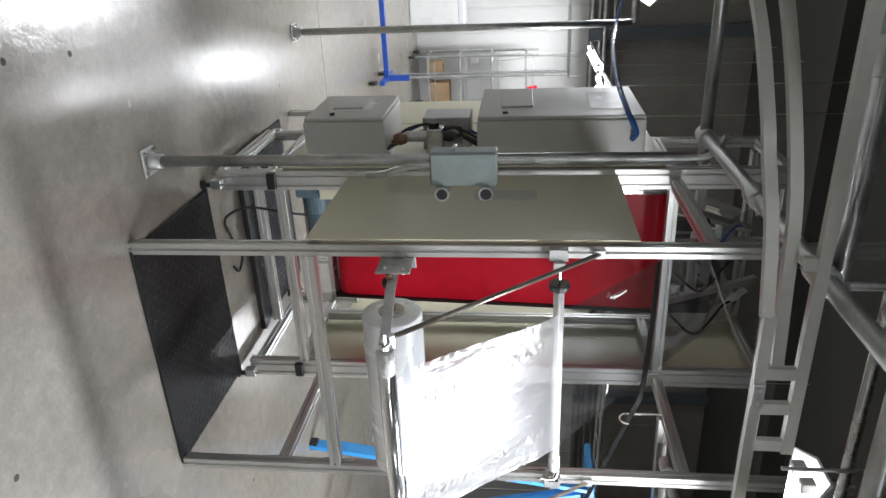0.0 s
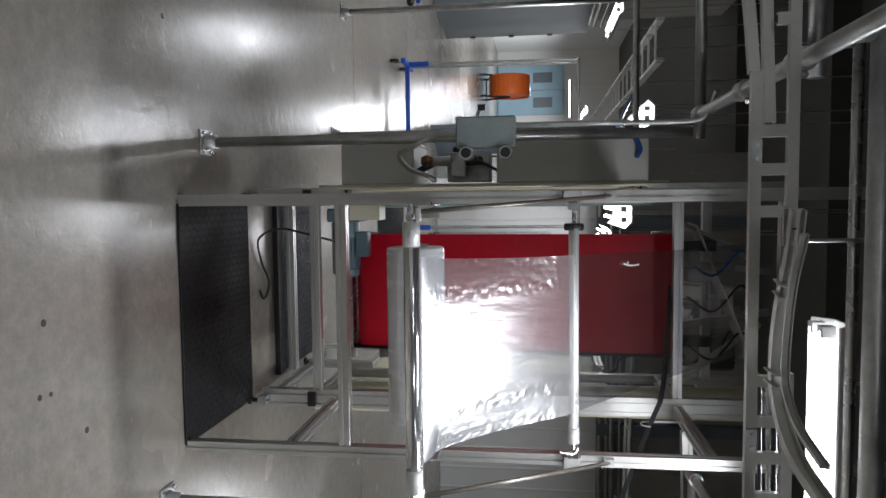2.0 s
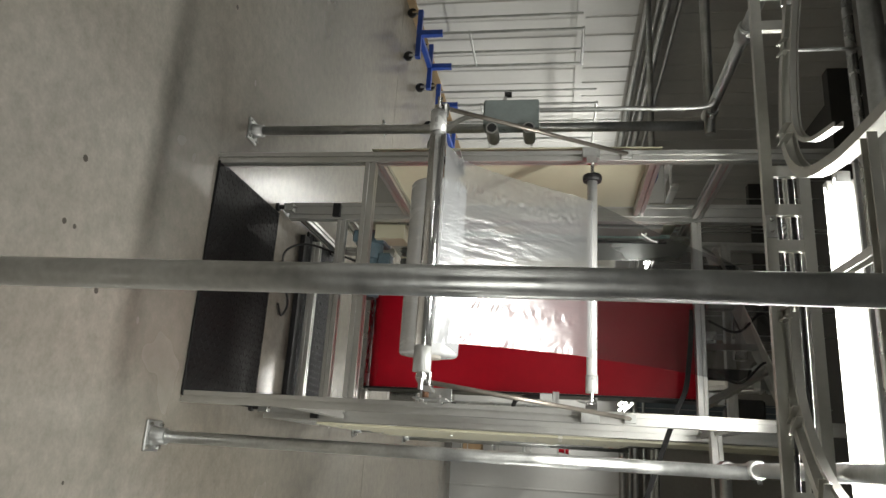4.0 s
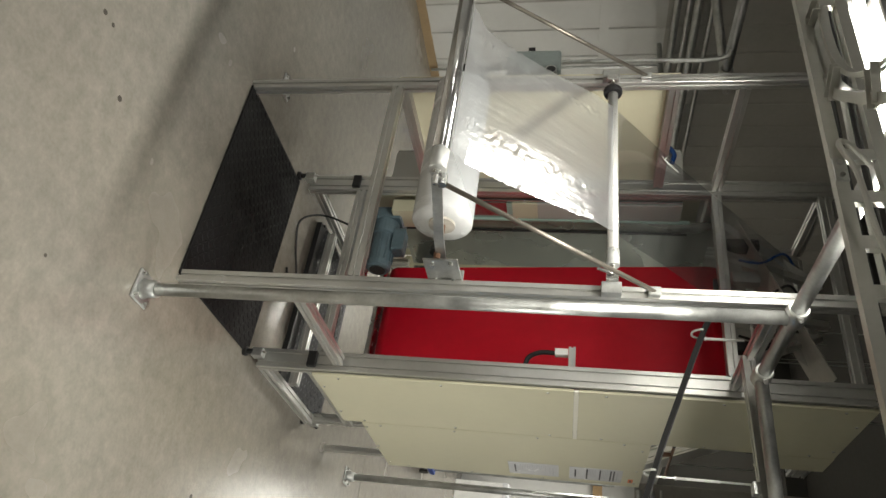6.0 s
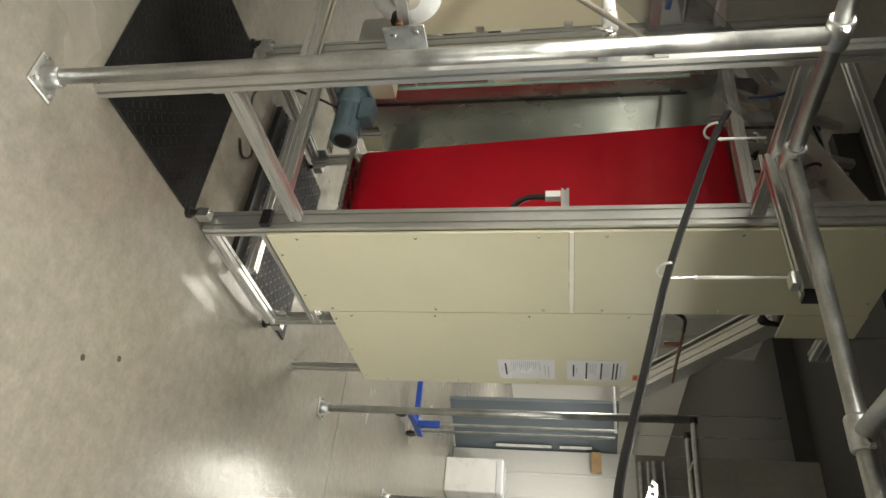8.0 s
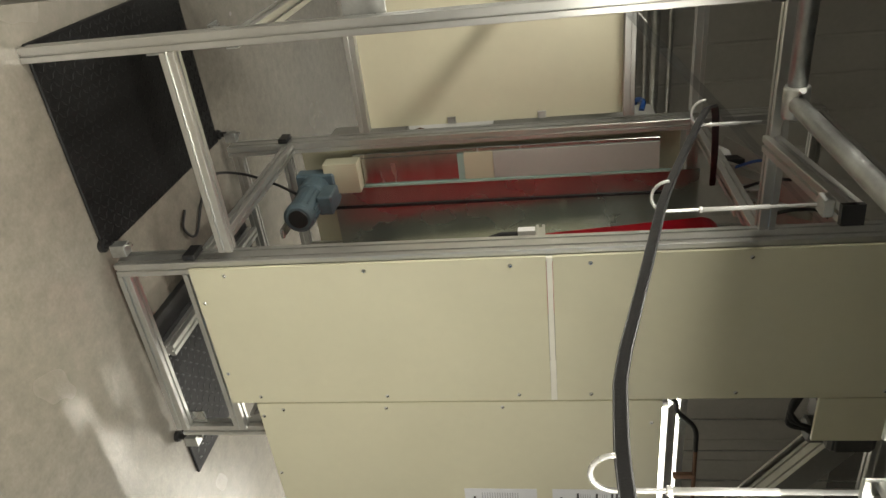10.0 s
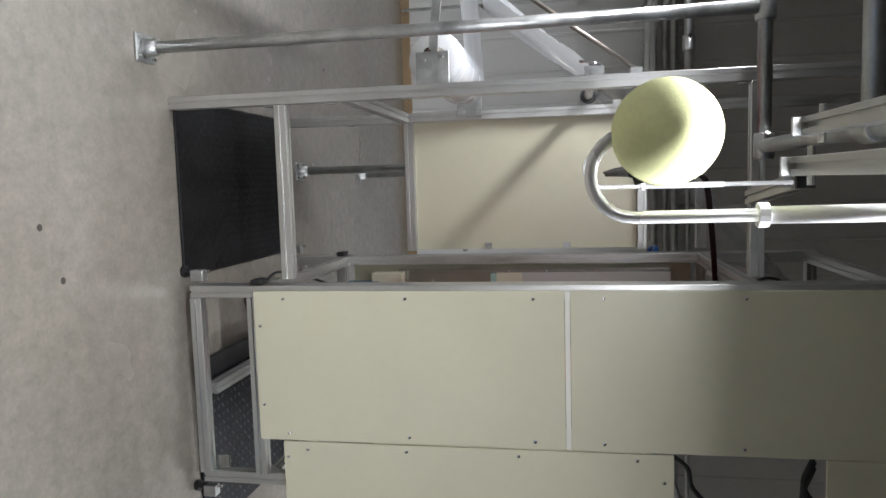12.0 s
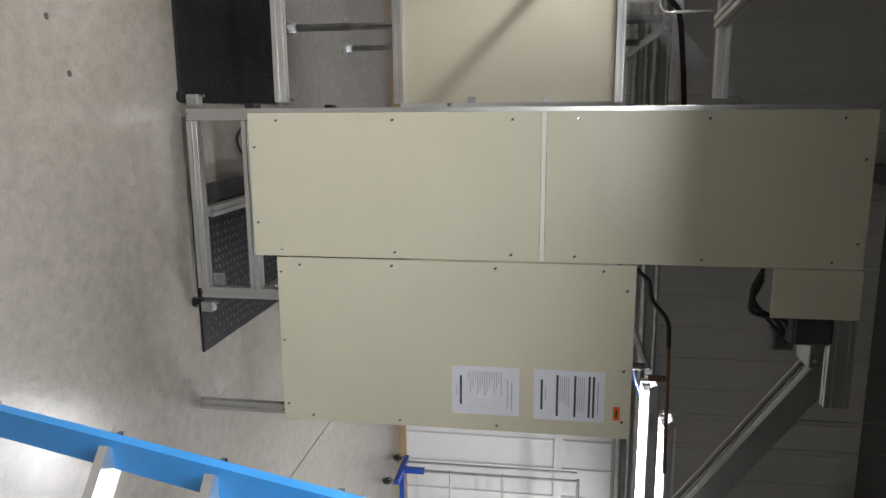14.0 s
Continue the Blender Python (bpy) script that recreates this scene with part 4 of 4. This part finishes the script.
sw = thing("switch_box", (-0.27, 0.16, 1.118), "grey-green steel switch box strapped to a tube post", "switch box")
body = part("body", box((-0.335, 0.125, 1.118), (-0.212, 0.2, 1.355), 0.005), TEALBOX, sw)
part("cover", box((-0.331, 0.117, 1.122), (-0.216, 0.125, 1.351), 0.003), TEALBOX, sw)
lever = part("lever", rod((-0.338, 0.15, 1.2), (-0.372, 0.15, 1.215), 0.007, 8), STEEL, sw)
part("knob", rod((-0.372, 0.15, 1.205), (-0.372, 0.15, 1.235), 0.013, 12), BLACK, lever)
for z in (1.16, 1.315):
    st = part("strut_stub", lathe((-0.19, 0.1, z), (-0.19, 0.22, z), ((0, 0.02), (0, 0.026), (1, 0.026), (1, 0.02)), 16), GALV, sw, "short tube stub")
    part("bore", rod((-0.19, 0.099, z), (-0.19, 0.102, z), 0.02, 16), BLACK, st)
part("conduit", pipe(((-0.3, 0.16, 1.355), (-0.3, 0.16, 1.7), (-0.3, 0.16, 2.02), (-0.33, 0.13, 2.08), (-0.4, 0.08, 2.1)), 0.0105, 10), GALV, sw, "thin conduit rising from the box")
part("flex_conduit", pipe(((-0.275, 0.16, 1.118), (-0.27, 0.165, 1.03), (-0.23, 0.2, 0.94), (-0.2, 0.28, 0.86), (-0.15, 0.45, 0.87), (-0.12, 0.62, 0.93), (-0.1, 0.7, 0.95)), 0.011, 10), GALV, sw, "grey flexible conduit sagging to the machine")


# ---- cable ladder ----
tray = thing("cable_ladder", (0.5, -0.95, 1.95), "grey aluminium cable ladder hung over the frame, widening into a bend", "cable ladder")
TZ, TY, LOW, HIGH = 1.975, -0.92, 1.951, 2.035


def channel_rail(name, points, parent, tall=0.025, lip=0.02, side=1, steps=8, z=TZ):
    """A folded channel along points in the plan: an upright web with a lip at its foot and head."""
    pts = curve([(x, y, z) for x, y in points], steps)
    bm = bmesh.new()
    rows = []
    for i, p in enumerate(pts):
        way = (pts[min(i + 1, len(pts) - 1)] - pts[max(i - 1, 0)]).normalized()
        out = Vector((-way.y, way.x, 0)) * side
        t = 0.003
        section = ((0, -tall / 2), (lip, -tall / 2), (lip, -tall / 2 + t), (t, -tall / 2 + t), (t, tall / 2 - t), (lip, tall / 2 - t), (lip, tall / 2), (0, tall / 2))
        rows.append([bm.verts.new(p + out * a + Vector((0, 0, b))) for a, b in section])
    for a, b in zip(rows, rows[1:]):
        for k in range(8):
            bm.faces.new((a[k], a[(k + 1) % 8], b[(k + 1) % 8], b[k]))
    bm.faces.new(rows[0][::-1]), bm.faces.new(rows[-1])
    return part(name, bm, TRAYM, parent)


def ladder_rung(a, b, parent, wide=0.03):
    """A slotted rung between two rails, its lips turned down."""
    bm = sweep(bmesh.new(), ((*a, TZ - 0.008), (*b, TZ - 0.008)), 0, flat=(wide, 0.003))
    way = (Vector(b) - Vector(a)).normalized()
    off = Vector((-way.y, way.x)) * (wide / 2 - 0.0015)
    for s in (-1, 1):
        sweep(bm, ((*(Vector(a) + off * s), TZ - 0.016), (*(Vector(b) + off * s), TZ - 0.016)), 0, flat=(0.003, 0.013))
    return part("rung", bm, TRAYM, parent)


def upright_rung(x, z0, z1):
    """A folded strip joining the lower rail to the upper one."""
    bm = solid(bmesh.new(), (x - 0.014, TY + 0.002, z0), (x + 0.014, TY + 0.005, z1), 0)
    for d in (-0.0125, 0.0125):
        solid(bm, (x + d - 0.0015, TY + 0.005, z0), (x + d + 0.0015, TY + 0.018, z1), 0)
    return part("rung", bm, TRAYM, tray)


channel_rail("lower_rail", ((3.9, TY), (1.2, TY), (0.4, TY), (-0.3, TY)), tray, side=-1, z=LOW)
channel_rail("upper_rail", ((3.9, TY), (2.0, TY), (0.42, TY)), tray, side=-1, z=HIGH)
channel_rail("upper_rail", ((0.05, TY), (-0.6, TY), (-2.7, TY)), tray, side=-1, z=HIGH)
channel_rail("bend_rail", ((-0.3, TY), (-0.48, -0.865), (-0.6, -0.79), (-0.68, -0.745), (-0.83, -0.63), (-0.93, -0.5), (-1.0, -0.3), (-1.02, 0.0)), tray, side=-1, z=1.945)
channel_rail("bend_rail", ((-0.18, TY + 0.006), (-0.36, -0.89), (-0.5, -0.87), (-0.62, -0.82), (-0.8, -0.71), (-0.95, -0.57), (-1.04, -0.35), (-1.06, 0.0)), tray, side=-1, z=1.984)
for x, z0, z1 in ((-0.42, 1.995, HIGH), (-0.16, LOW, HIGH), (-0.07, LOW, HIGH), (0.03, LOW, HIGH), (0.44, LOW, HIGH), (0.54, LOW, HIGH), (0.63, LOW, HIGH), (0.73, LOW, HIGH)):
    upright_rung(x, z0, z1)
for k in range(26):
    upright_rung(1.2 + 0.105 * k, LOW, HIGH)
for x in (-0.11, 0.585, 1.245, 2.6):
    plate = part("splice_plate", box((x - 0.028, TY - 0.006, LOW - 0.012), (x + 0.028, TY - 0.001, LOW + 0.012), 0), GALV, tray)
    for d in (-0.016, 0.016):
        part("bolt", rod((x + d, TY - 0.011, LOW), (x + d, TY + 0.01, LOW), 0.005, 8), STEEL, plate)
for x in (0.1, 2.4):
    part("hanger", rod((x, TY + 0.012, HIGH), (x, TY + 0.012, 4.38), 0.005, 6), GALV, tray)
bend = thing("cable_ladder_bend", (0.9, -1.2, 1.95), "curved tee branch of the grey aluminium cable ladder", "cable ladder")
channel_rail("outer_rail", ((0.02, -1.12), (0.12, -1.09), (0.25, -1.03), (0.38, -1.005), (0.47, -1.035), (0.54, -1.12), (0.575, -1.25), (0.59, -1.45), (0.59, -2.1)), bend, 0.03, 0.022, -1)
channel_rail("liner", ((0.07, -1.165), (0.2, -1.1), (0.36, -1.07), (0.43, -1.09), (0.48, -1.17), (0.51, -1.3)), bend, 0.018, 0.01, -1)
channel_rail("outer_rail", ((0.75, -0.9), (0.86, -0.9), (0.95, -0.91), (1.05, -0.955), (1.13, -1.02), (1.2, -1.085), (1.27, -1.17), (1.31, -1.35), (1.33, -1.6), (1.33, -2.1)), bend, 0.03, 0.022, 1)
channel_rail("liner", ((0.8, -0.96), (0.9, -0.955), (1.0, -0.975), (1.09, -1.03), (1.16, -1.11), (1.2, -1.2), (1.22, -1.35)), bend, 0.018, 0.01, 1)
channel_rail("middle_rail", ((0.77, -1.03), (0.775, -1.2), (0.78, -1.5), (0.78, -2.1)), bend, 0.022, 0.016, 1)
for (x0, y0), (x1, y1) in (((0.8, -0.965), (0.8, -0.86)), ((1.02, -0.985), (1.055, -0.925)), ((1.16, -1.11), (1.235, -1.085)), ((0.4, -1.075), (0.4, -1.0)), ((0.2, -1.1), (0.19, -1.05)), ((0.6, -1.45), (1.31, -1.45)), ((0.6, -1.75), (1.32, -1.75)), ((0.6, -2.0), (1.32, -2.0))):
    ladder_rung((x0, y0), (x1, y1), bend)
for x, y in ((0.06, -1.1),):
    joint = part("splice_plate", box((x - 0.04, y - 0.004, TZ - 0.02), (x + 0.04, y + 0.004, TZ + 0.02), 0.001), GALV, bend)
    part("bolt", rod((x, y - 0.012, TZ), (x, y + 0.012, TZ), 0.007, 8), STEEL, joint)
for k, dz in enumerate((1.978, 1.998, 2.012)):
    tagged(part("tray_cable", pipe(((0.45, TY + 0.03, dz), (0.9, TY + 0.028, dz + 0.004), (1.6, TY + 0.032, dz - 0.003), (3.8, TY + 0.03, dz)), 0.005 + 0.001 * k, 8), (BLACK, ENCL, BLACK)[k]), "cable lying in the cable ladder", "cable", "cables in the ladder")
tagged(part("tray_cable", pipe(((1.24, -0.93, TZ + 0.03), (1.22, -0.97, TZ - 0.02), (1.25, -1.0, TZ - 0.05), (1.32, -1.0, TZ - 0.03), (1.45, -0.98, TZ - 0.01), (1.6, -0.95, TZ + 0.03)), 0.0055, 8), ENCL), "grey cable looping under the ladder edge", "cable", "cables in the ladder")
far = thing("far_cable_ladder", (-1.2, 6, 2.35), "white cable ladder running down the hall over the passage", "cable ladder")
for x in (-1.35, -1.05):
    part("side_rail", box((x - 0.012, 2.9, 2.33), (x + 0.012, 20, 2.39), 0.002), WHITEP, far)
for k in range(48):
    part("rung", box((-1.34, 3.0 + k * 0.35, 2.335), (-1.06, 3.03 + k * 0.35, 2.35), 0), WHITEP, far)
for y in (4.0, 8.0, 13.0, 18.0):
    part("hanger", rod((-1.35, y, 2.38), (-1.35, y, 4.38), 0.006, 6), GALV, far)
    part("hanger", rod((-1.05, y, 2.38), (-1.05, y, 4.38), 0.006, 6), GALV, far)
lad = thing("end_cable_ladder", (1.2, 2.55, 2.1), "short grey cable ladder with black end caps", "cable ladder")
for y in (2.5, 2.72):
    part("side_rail", rod((1.02, y, 2.12), (3.4, y, 1.97 + 0.1), 0.017, 12), GALV, lad)
    part("end_cap", rod((0.99, y, 2.122), (1.02, y, 2.12), 0.024, 12), BLACK, lad)
for k in range(9):
    part("rung", rod((1.2 + 0.25 * k, 2.5, 2.115 - 0.005 * k), (1.2 + 0.25 * k, 2.72, 2.115 - 0.005 * k), 0.008, 8), GALV, lad)


# ---- hooks, strap and ball ----
strut = thing("hook_rail", (1.3, 0.38, 2.07), "slotted aluminium rail reaching out from the machine, with black end cap", "rail")
part("bar", profile((1.0, 0.425, 2.075), (1.53, 0.365, 2.075)), ALU, strut)
part("end_cap", sweep(bmesh.new(), ((1.53, 0.365, 2.075), (1.545, 0.3633, 2.075)), 0, flat=(0.045, 0.045)), BLACK, strut)
part("fixing", box((1.47, 0.345, 2.03), (1.51, 0.385, 2.052)), GALV, strut)
for y, z, x0 in ((0.27, 1.87, 2.24), (0.335, 1.845, 2.27)):
    e = thing("overhead_profile", (3.1, y, z), "slotted aluminium profile running overhead", "rail", "overhead profiles")
    part("bar", profile((x0, y, z), (4.6, y, z), 0.03, 0.03), ALU, e)
    part("bolt", rod((x0 + 0.05, y - 0.03, z), (x0 + 0.05, y + 0.03, z), 0.006, 8), STEEL, e)
    part("end_plate", box((x0 - 0.006, y - 0.016, z - 0.03), (x0, y + 0.016, z + 0.02)), GALV, e)
    for x in (2.6, 4.4):
        part("hanger", rod((x, y, z + 0.015), (x, y, 4.38), 0.005, 6), GALV, e)


def hook(x, y, z, top, r, label, c=0.036):
    """A rod ending below in a crook that is open to one side; a white sleeve sits on its stem."""
    e = thing("hook", (x, y, z), label, "hook", "hanging hooks")
    pts = [(x, y + c, top), (x, y + c, z + c + 0.024)]
    pts += [(x, y + c * math.cos(a), z + c - c * math.sin(a)) for a in [k * math.pi / 12 for k in range(13)]]
    part("shank", sweep(bmesh.new(), pts, r, 12), SATIN, e, "bright steel crook", True)
    stem = top - z
    part("sleeve", rod((x, y + c, z + 0.3 * stem), (x, y + c, z + 0.68 * stem), r * 1.35, 12), WHITEP, e, "white plastic sleeve", True)
    part("collar", rod((x, y + c, z + 0.3 * stem - 0.006), (x, y + c, z + 0.3 * stem), r * 1.9, 12), WHITEP, e)
    return e


hook(0.95, 0.345, 1.872, 2.06, 0.0038, "small white hook holding a black strap")
hook(1.475, 0.335, 1.69, 2.05, 0.0036, "white hook holding a black strap")
hook(2.25, 0.33, 1.505, 1.84, 0.0036, "white hook holding a black strap", 0.031)
hook(3.05, 0.343, 1.492, 1.835, 0.0039, "white hook with a yellow ball stuck on its tip", 0.026)
ball = bmesh.new()
bmesh.ops.create_uvsphere(ball, u_segments=36, v_segments=24, radius=0.0325)
for v in ball.verts:
    v.co *= 1 + 0.006 * noise.noise(v.co * 90)
    v.co += Vector((3.05, 0.318, 1.537))
ballob = tagged(part("tennis_ball", ball, BALL, smooth=True), "worn yellow felt ball stuck on a hook", "ball")
strap_path = [Vector(p) for p in ((0.42, 0.82, 2.075), (0.62, 0.6, 2.025), (0.84, 0.365, 1.962), (0.95, 0.335, 1.908), (1.475, 0.325, 1.718), (1.8, 0.328, 1.632), (2.05, 0.335, 1.563), (2.2, 0.336, 1.549), (2.25, 0.336, 1.5475), (2.6, 0.337, 1.5475), (2.9, 0.338, 1.54), (3.03, 0.343, 1.527))]
soft_path = [strap_path[0]]
for a, b, c in zip(strap_path, strap_path[1:], strap_path[2:]):
    for k in range(5):
        f = k / 4
        soft_path.append(b.lerp(a, 0.22).lerp(b, f).lerp(b.lerp(c, 0.22), f))
soft_path.append(strap_path[-1])
strap = thing("strap", (2.25, 0.336, 1.5), "black rubber-edged strap slung through the hanging hooks", "strap")
part("band", sweep(bmesh.new(), soft_path, 0, flat=(0.009, 0.017)), STRAP, strap)
for d in (-0.009, 0.009):
    part("piping", sweep(bmesh.new(), [p + Vector((0, 0, d)) for p in soft_path], 0.0022, 6), BLACK, strap, "glossy black edge piping")


# ---- step ladder ----
step = thing("step_ladder", (2.25, 1.6, 0), "blue fibreglass step ladder with aluminium treads, standing open", "ladder")
for dx, dy in ((0, 0), (0.36, 0.42)):
    base, tip = Vector((2.16 + dx, 1.512 + dy, 0.0)), Vector((2.55 + dx * 0.75, 1.62 + dy * 0.75, 1.9))
    part("front_rail", sweep(bmesh.new(), (base, tip), 0, flat=(0.03, 0.075)), LADDER, step)
    part("rail_foot", box(base - Vector((0.03, 0.03, 0)), base + Vector((0.03, 0.03, 0.05))), BLACK, step)
    b2 = base + Vector((0.75, -0.02, 0))
    part("rear_rail", sweep(bmesh.new(), (b2, tip + Vector((0.05, 0, -0.05))), 0, flat=(0.025, 0.05)), LADDER, step)
    part("rail_foot", box(b2 - Vector((0.025, 0.025, 0)), b2 + Vector((0.025, 0.025, 0.05))), BLACK, step)
for k in range(1, 6):
    t = (k * 0.3 + 0.15) / 1.9
    a, b = Vector((2.16, 1.512, 0)).lerp(Vector((2.55, 1.62, 1.9)), t), Vector((2.52, 1.932, 0)).lerp(Vector((2.82, 1.935, 1.9)), t)
    tr = part("tread", sweep(bmesh.new(), (a, b), 0, flat=(0.085, 0.024)), ALU, step, "ribbed aluminium tread")
    for c in (a, b):
        part("rivet", rod(c + Vector((0.0, 0.04, 0.012)), c + Vector((-0.02, -0.04, 0.012)), 0.008, 8), STEEL, tr)
part("ladder_top", box((2.45, 1.58, 1.9), (2.9, 1.98, 1.95), 0.01), LADDER, step)


# ---- carts, racks and far things ----
def blue_rack(cx, cy, along, width, height, label, poles=2):
    e = thing("rolling_rack", (cx, cy, 0), label, "rack", "rolling racks")
    ux, uy = (1, 0) if along == "x" else (0, 1)

    def at(a, b, z):
        return Vector((cx + a * ux - b * uy, cy + a * uy + b * ux, z))
    part("base_beam", sweep(bmesh.new(), (at(-width / 2, 0, 0.13), at(width / 2, 0, 0.13)), 0, flat=(0.045, 0.045)), BLUE, e)
    for s in (-1, 1):
        x = s * (width / 2 - 0.02)
        foot = part("cross_foot", sweep(bmesh.new(), (at(x, -0.25, 0.13), at(x, 0.25, 0.13)), 0, flat=(0.045, 0.045)), BLUE, e)
        for b in (-0.23, 0.23):
            part("caster", rod(at(x - 0.013, b, 0.045), at(x + 0.013, b, 0.045), 0.045, 16), BLACK, foot, "black caster wheel")
            part("caster_fork", box(at(x, b, 0.05) - Vector((0.012, 0.02, 0)), at(x, b, 0.11) + Vector((0.012, 0.02, 0.0))), STEEL, foot)
        part("gusset", sweep(bmesh.new(), (at(x, 0, 0.15), at(x, 0, 0.35)), 0, flat=(0.05, 0.05)), BLUE, e)
        part("pole", rod(at(x, 0, 0.15), at(x, 0, height), 0.014, 12), GALV, e)
        part("pole", rod(at(x, 0.16, 0.15), at(x, 0.16, height), 0.012, 12), GALV, e)
    part("top_bar", rod(at(-width / 2, 0, height), at(width / 2, 0, height), 0.014, 12), GALV, e)
    for k in range(poles):
        part("cross_bar", rod(at(-width / 2, 0, 0.6 + 0.5 * k), at(width / 2, 0, 0.6 + 0.5 * k), 0.011, 10), GALV, e)
    return e


blue_rack(-0.56, 4.55, "x", 1.7, 1.85, "rolling rack with blue base beam and thin steel poles", 0)
blue_rack(-2.6, 3.3, "y", 0.62, 1.63, "rolling rack with blue base standing by the white wall", 1)
blue_rack(-2.45, 4.7, "y", 1.2, 1.8, "rolling rack with blue base and steel cross bars", 2)

cart = thing("shelf_cart", (0.75, 6.95, 0), "open steel shelf cart with boxes on it", "cart")
for x in (0.45, 1.1):
    for y in (6.75, 7.15):
        part("upright", rod((x, y, 0.08), (x, y, 1.62), 0.016, 10), GALV, cart)
        part("caster", rod((x - 0.012, y, 0.045), (x + 0.012, y, 0.045), 0.045, 14), BLACK, cart)
for z in (0.22, 0.62, 1.02, 1.45):
    sh = part("shelf", box((0.44, 6.74, z), (1.11, 7.16, z + 0.025), 0.003), GALV, cart)
    part("rail", rod((0.45, 6.74, z + 0.1), (1.1, 6.74, z + 0.1), 0.006, 8), GALV, sh)
for x, y, z, w, h in ((0.8, 6.85, 0.246, 0.26, 0.24), (0.55, 6.9, 0.246, 0.2, 0.16)):
    c = thing("carton", (x, y, z), "closed brown cardboard carton on the cart shelf", "box", "cartons")
    part("body", box((x, y, z), (x + w, y + 0.24, z + h), 0.004), CARD, c)
    part("tape", box((x + w / 2 - 0.025, y - 0.001, z + 0.01), (x + w / 2 + 0.025, y + 0.0, z + h), 0), SKIRT, c)
tub = tagged(part("red_tub", lathe((0.95, 6.95, 1.476), (0.95, 6.95, 1.6), ((0, 0.06), (1, 0.08)), 18), RED), "small red plastic tub on the cart", "tub")
wb = thing("white_carton", (-0.1, 7.2, 0), "large white carton with crumpled wrap standing by the wall", "box")
part("body", box((-0.31, 7.02, 0.0), (0.1, 7.42, 0.64), 0.012), WHITEP, wb)
part("wrap_top", box((-0.315, 7.015, 0.6), (0.105, 7.425, 0.7), 0.02), PAPER, wb)
outlet = thing("wall_outlet", (0.62, 7.5, 0.75), "white outlet box with cable on the wall", "outlet")
part("box", box((0.57, 7.48, 0.72), (0.67, 7.53, 0.82), 0.004), WHITEP, outlet)
part("cable", pipe(((0.62, 7.5, 0.82), (0.64, 7.5, 1.2), (0.6, 7.5, 1.7), (0.62, 7.5, 2.2)), 0.006, 6), ENCL, outlet)


def grey_panel(p0, p1, top, label):
    e = thing("sliding_panel", (p0[0], p0[1], 0), label, "door", "sliding panels")
    a, b = Vector((*p0, 0)), Vector((*p1, 0))
    way = (b - a).normalized()
    out = Vector((-way.y, way.x, 0)) * 0.03
    bm = bmesh.new()
    vs = [bm.verts.new(p + o + Vector((0, 0, z))) for z in (0.015, top) for p, o in ((a, -out), (b, -out), (b, out), (a, out))]
    for f in ((0, 1, 2, 3), (7, 6, 5, 4), (0, 1, 5, 4), (1, 2, 6, 5), (2, 3, 7, 6), (3, 0, 4, 7)):
        bm.faces.new([vs[k] for k in f])
    leaf = part("leaf", bm, DOORGREY, e)
    for z in (0.4, 1.0, 1.6):
        part("hinge", box(b + Vector((-0.04, -0.04, z)), b + Vector((0.04, 0.04, z + 0.08))), BLACK, leaf)
    return e


grey_panel((-1.0, 6.85), (-0.6, 7.75), 2.06, "tall slate-grey sliding panel standing open")
grey_panel((-2.86, 7.1), (-2.6, 8.7), 2.2, "tall slate-grey cabinet side by the passage wall")
for z0, z1 in ((0.55, 1.25), (1.35, 1.75)):
    slab("panel_gap", (-0.66, 7.45, z0), (-0.64, 7.5, z1), WHITEP, "bright strip of wall beside the sliding panel", "strip")
bd = thing("blue_door", (-4.2, 23.98, 0), "pale blue double door at the end of the passage", "door")
for x0 in (-4.9, -4.0):
    leaf = part("leaf", box((x0, 23.92, 0.02), (x0 + 0.88, 23.99, 2.4), 0.004), DOORBLUE, bd)
    part("window", box((x0 + 0.25, 23.905, 1.3), (x0 + 0.62, 23.925, 2.0)), DOORGREY, leaf)
fan = thing("drum_fan", (-3.05, 16.6, 0), "orange drum fan on a wheeled frame", "fan")
part("drum", lathe((-3.3, 16.6, 0.72), (-2.75, 16.6, 0.72), ((0, 0.5), (0, 0.54), (0.05, 0.55), (0.95, 0.55), (1, 0.54), (1, 0.5), (0.9, 0.48), (0.9, 0.02)), 28), ORANGE, fan, smooth=False)
for x in (-3.3, -2.75):
    part("stand_leg", sweep(bmesh.new(), ((x, 16.2, 0.06), (x, 16.6, 0.72), (x, 17.0, 0.06)), 0.025, 8), BLACK, fan)
    for y in (16.2, 17.0):
        part("wheel", rod((x - 0.02, y, 0.07), (x + 0.02, y, 0.07), 0.07, 14), BLACK, fan)
part("floor_bar", rod((-3.3, 17.0, 0.07), (-2.75, 17.0, 0.07), 0.02, 8), BLACK, fan)
tan = tagged(part("tan_board", box((-0.6, 7.46, 1.74), (-0.35, 7.52, 1.86)), WOODT), "short tan board on the far wall", "board", kind="structure")
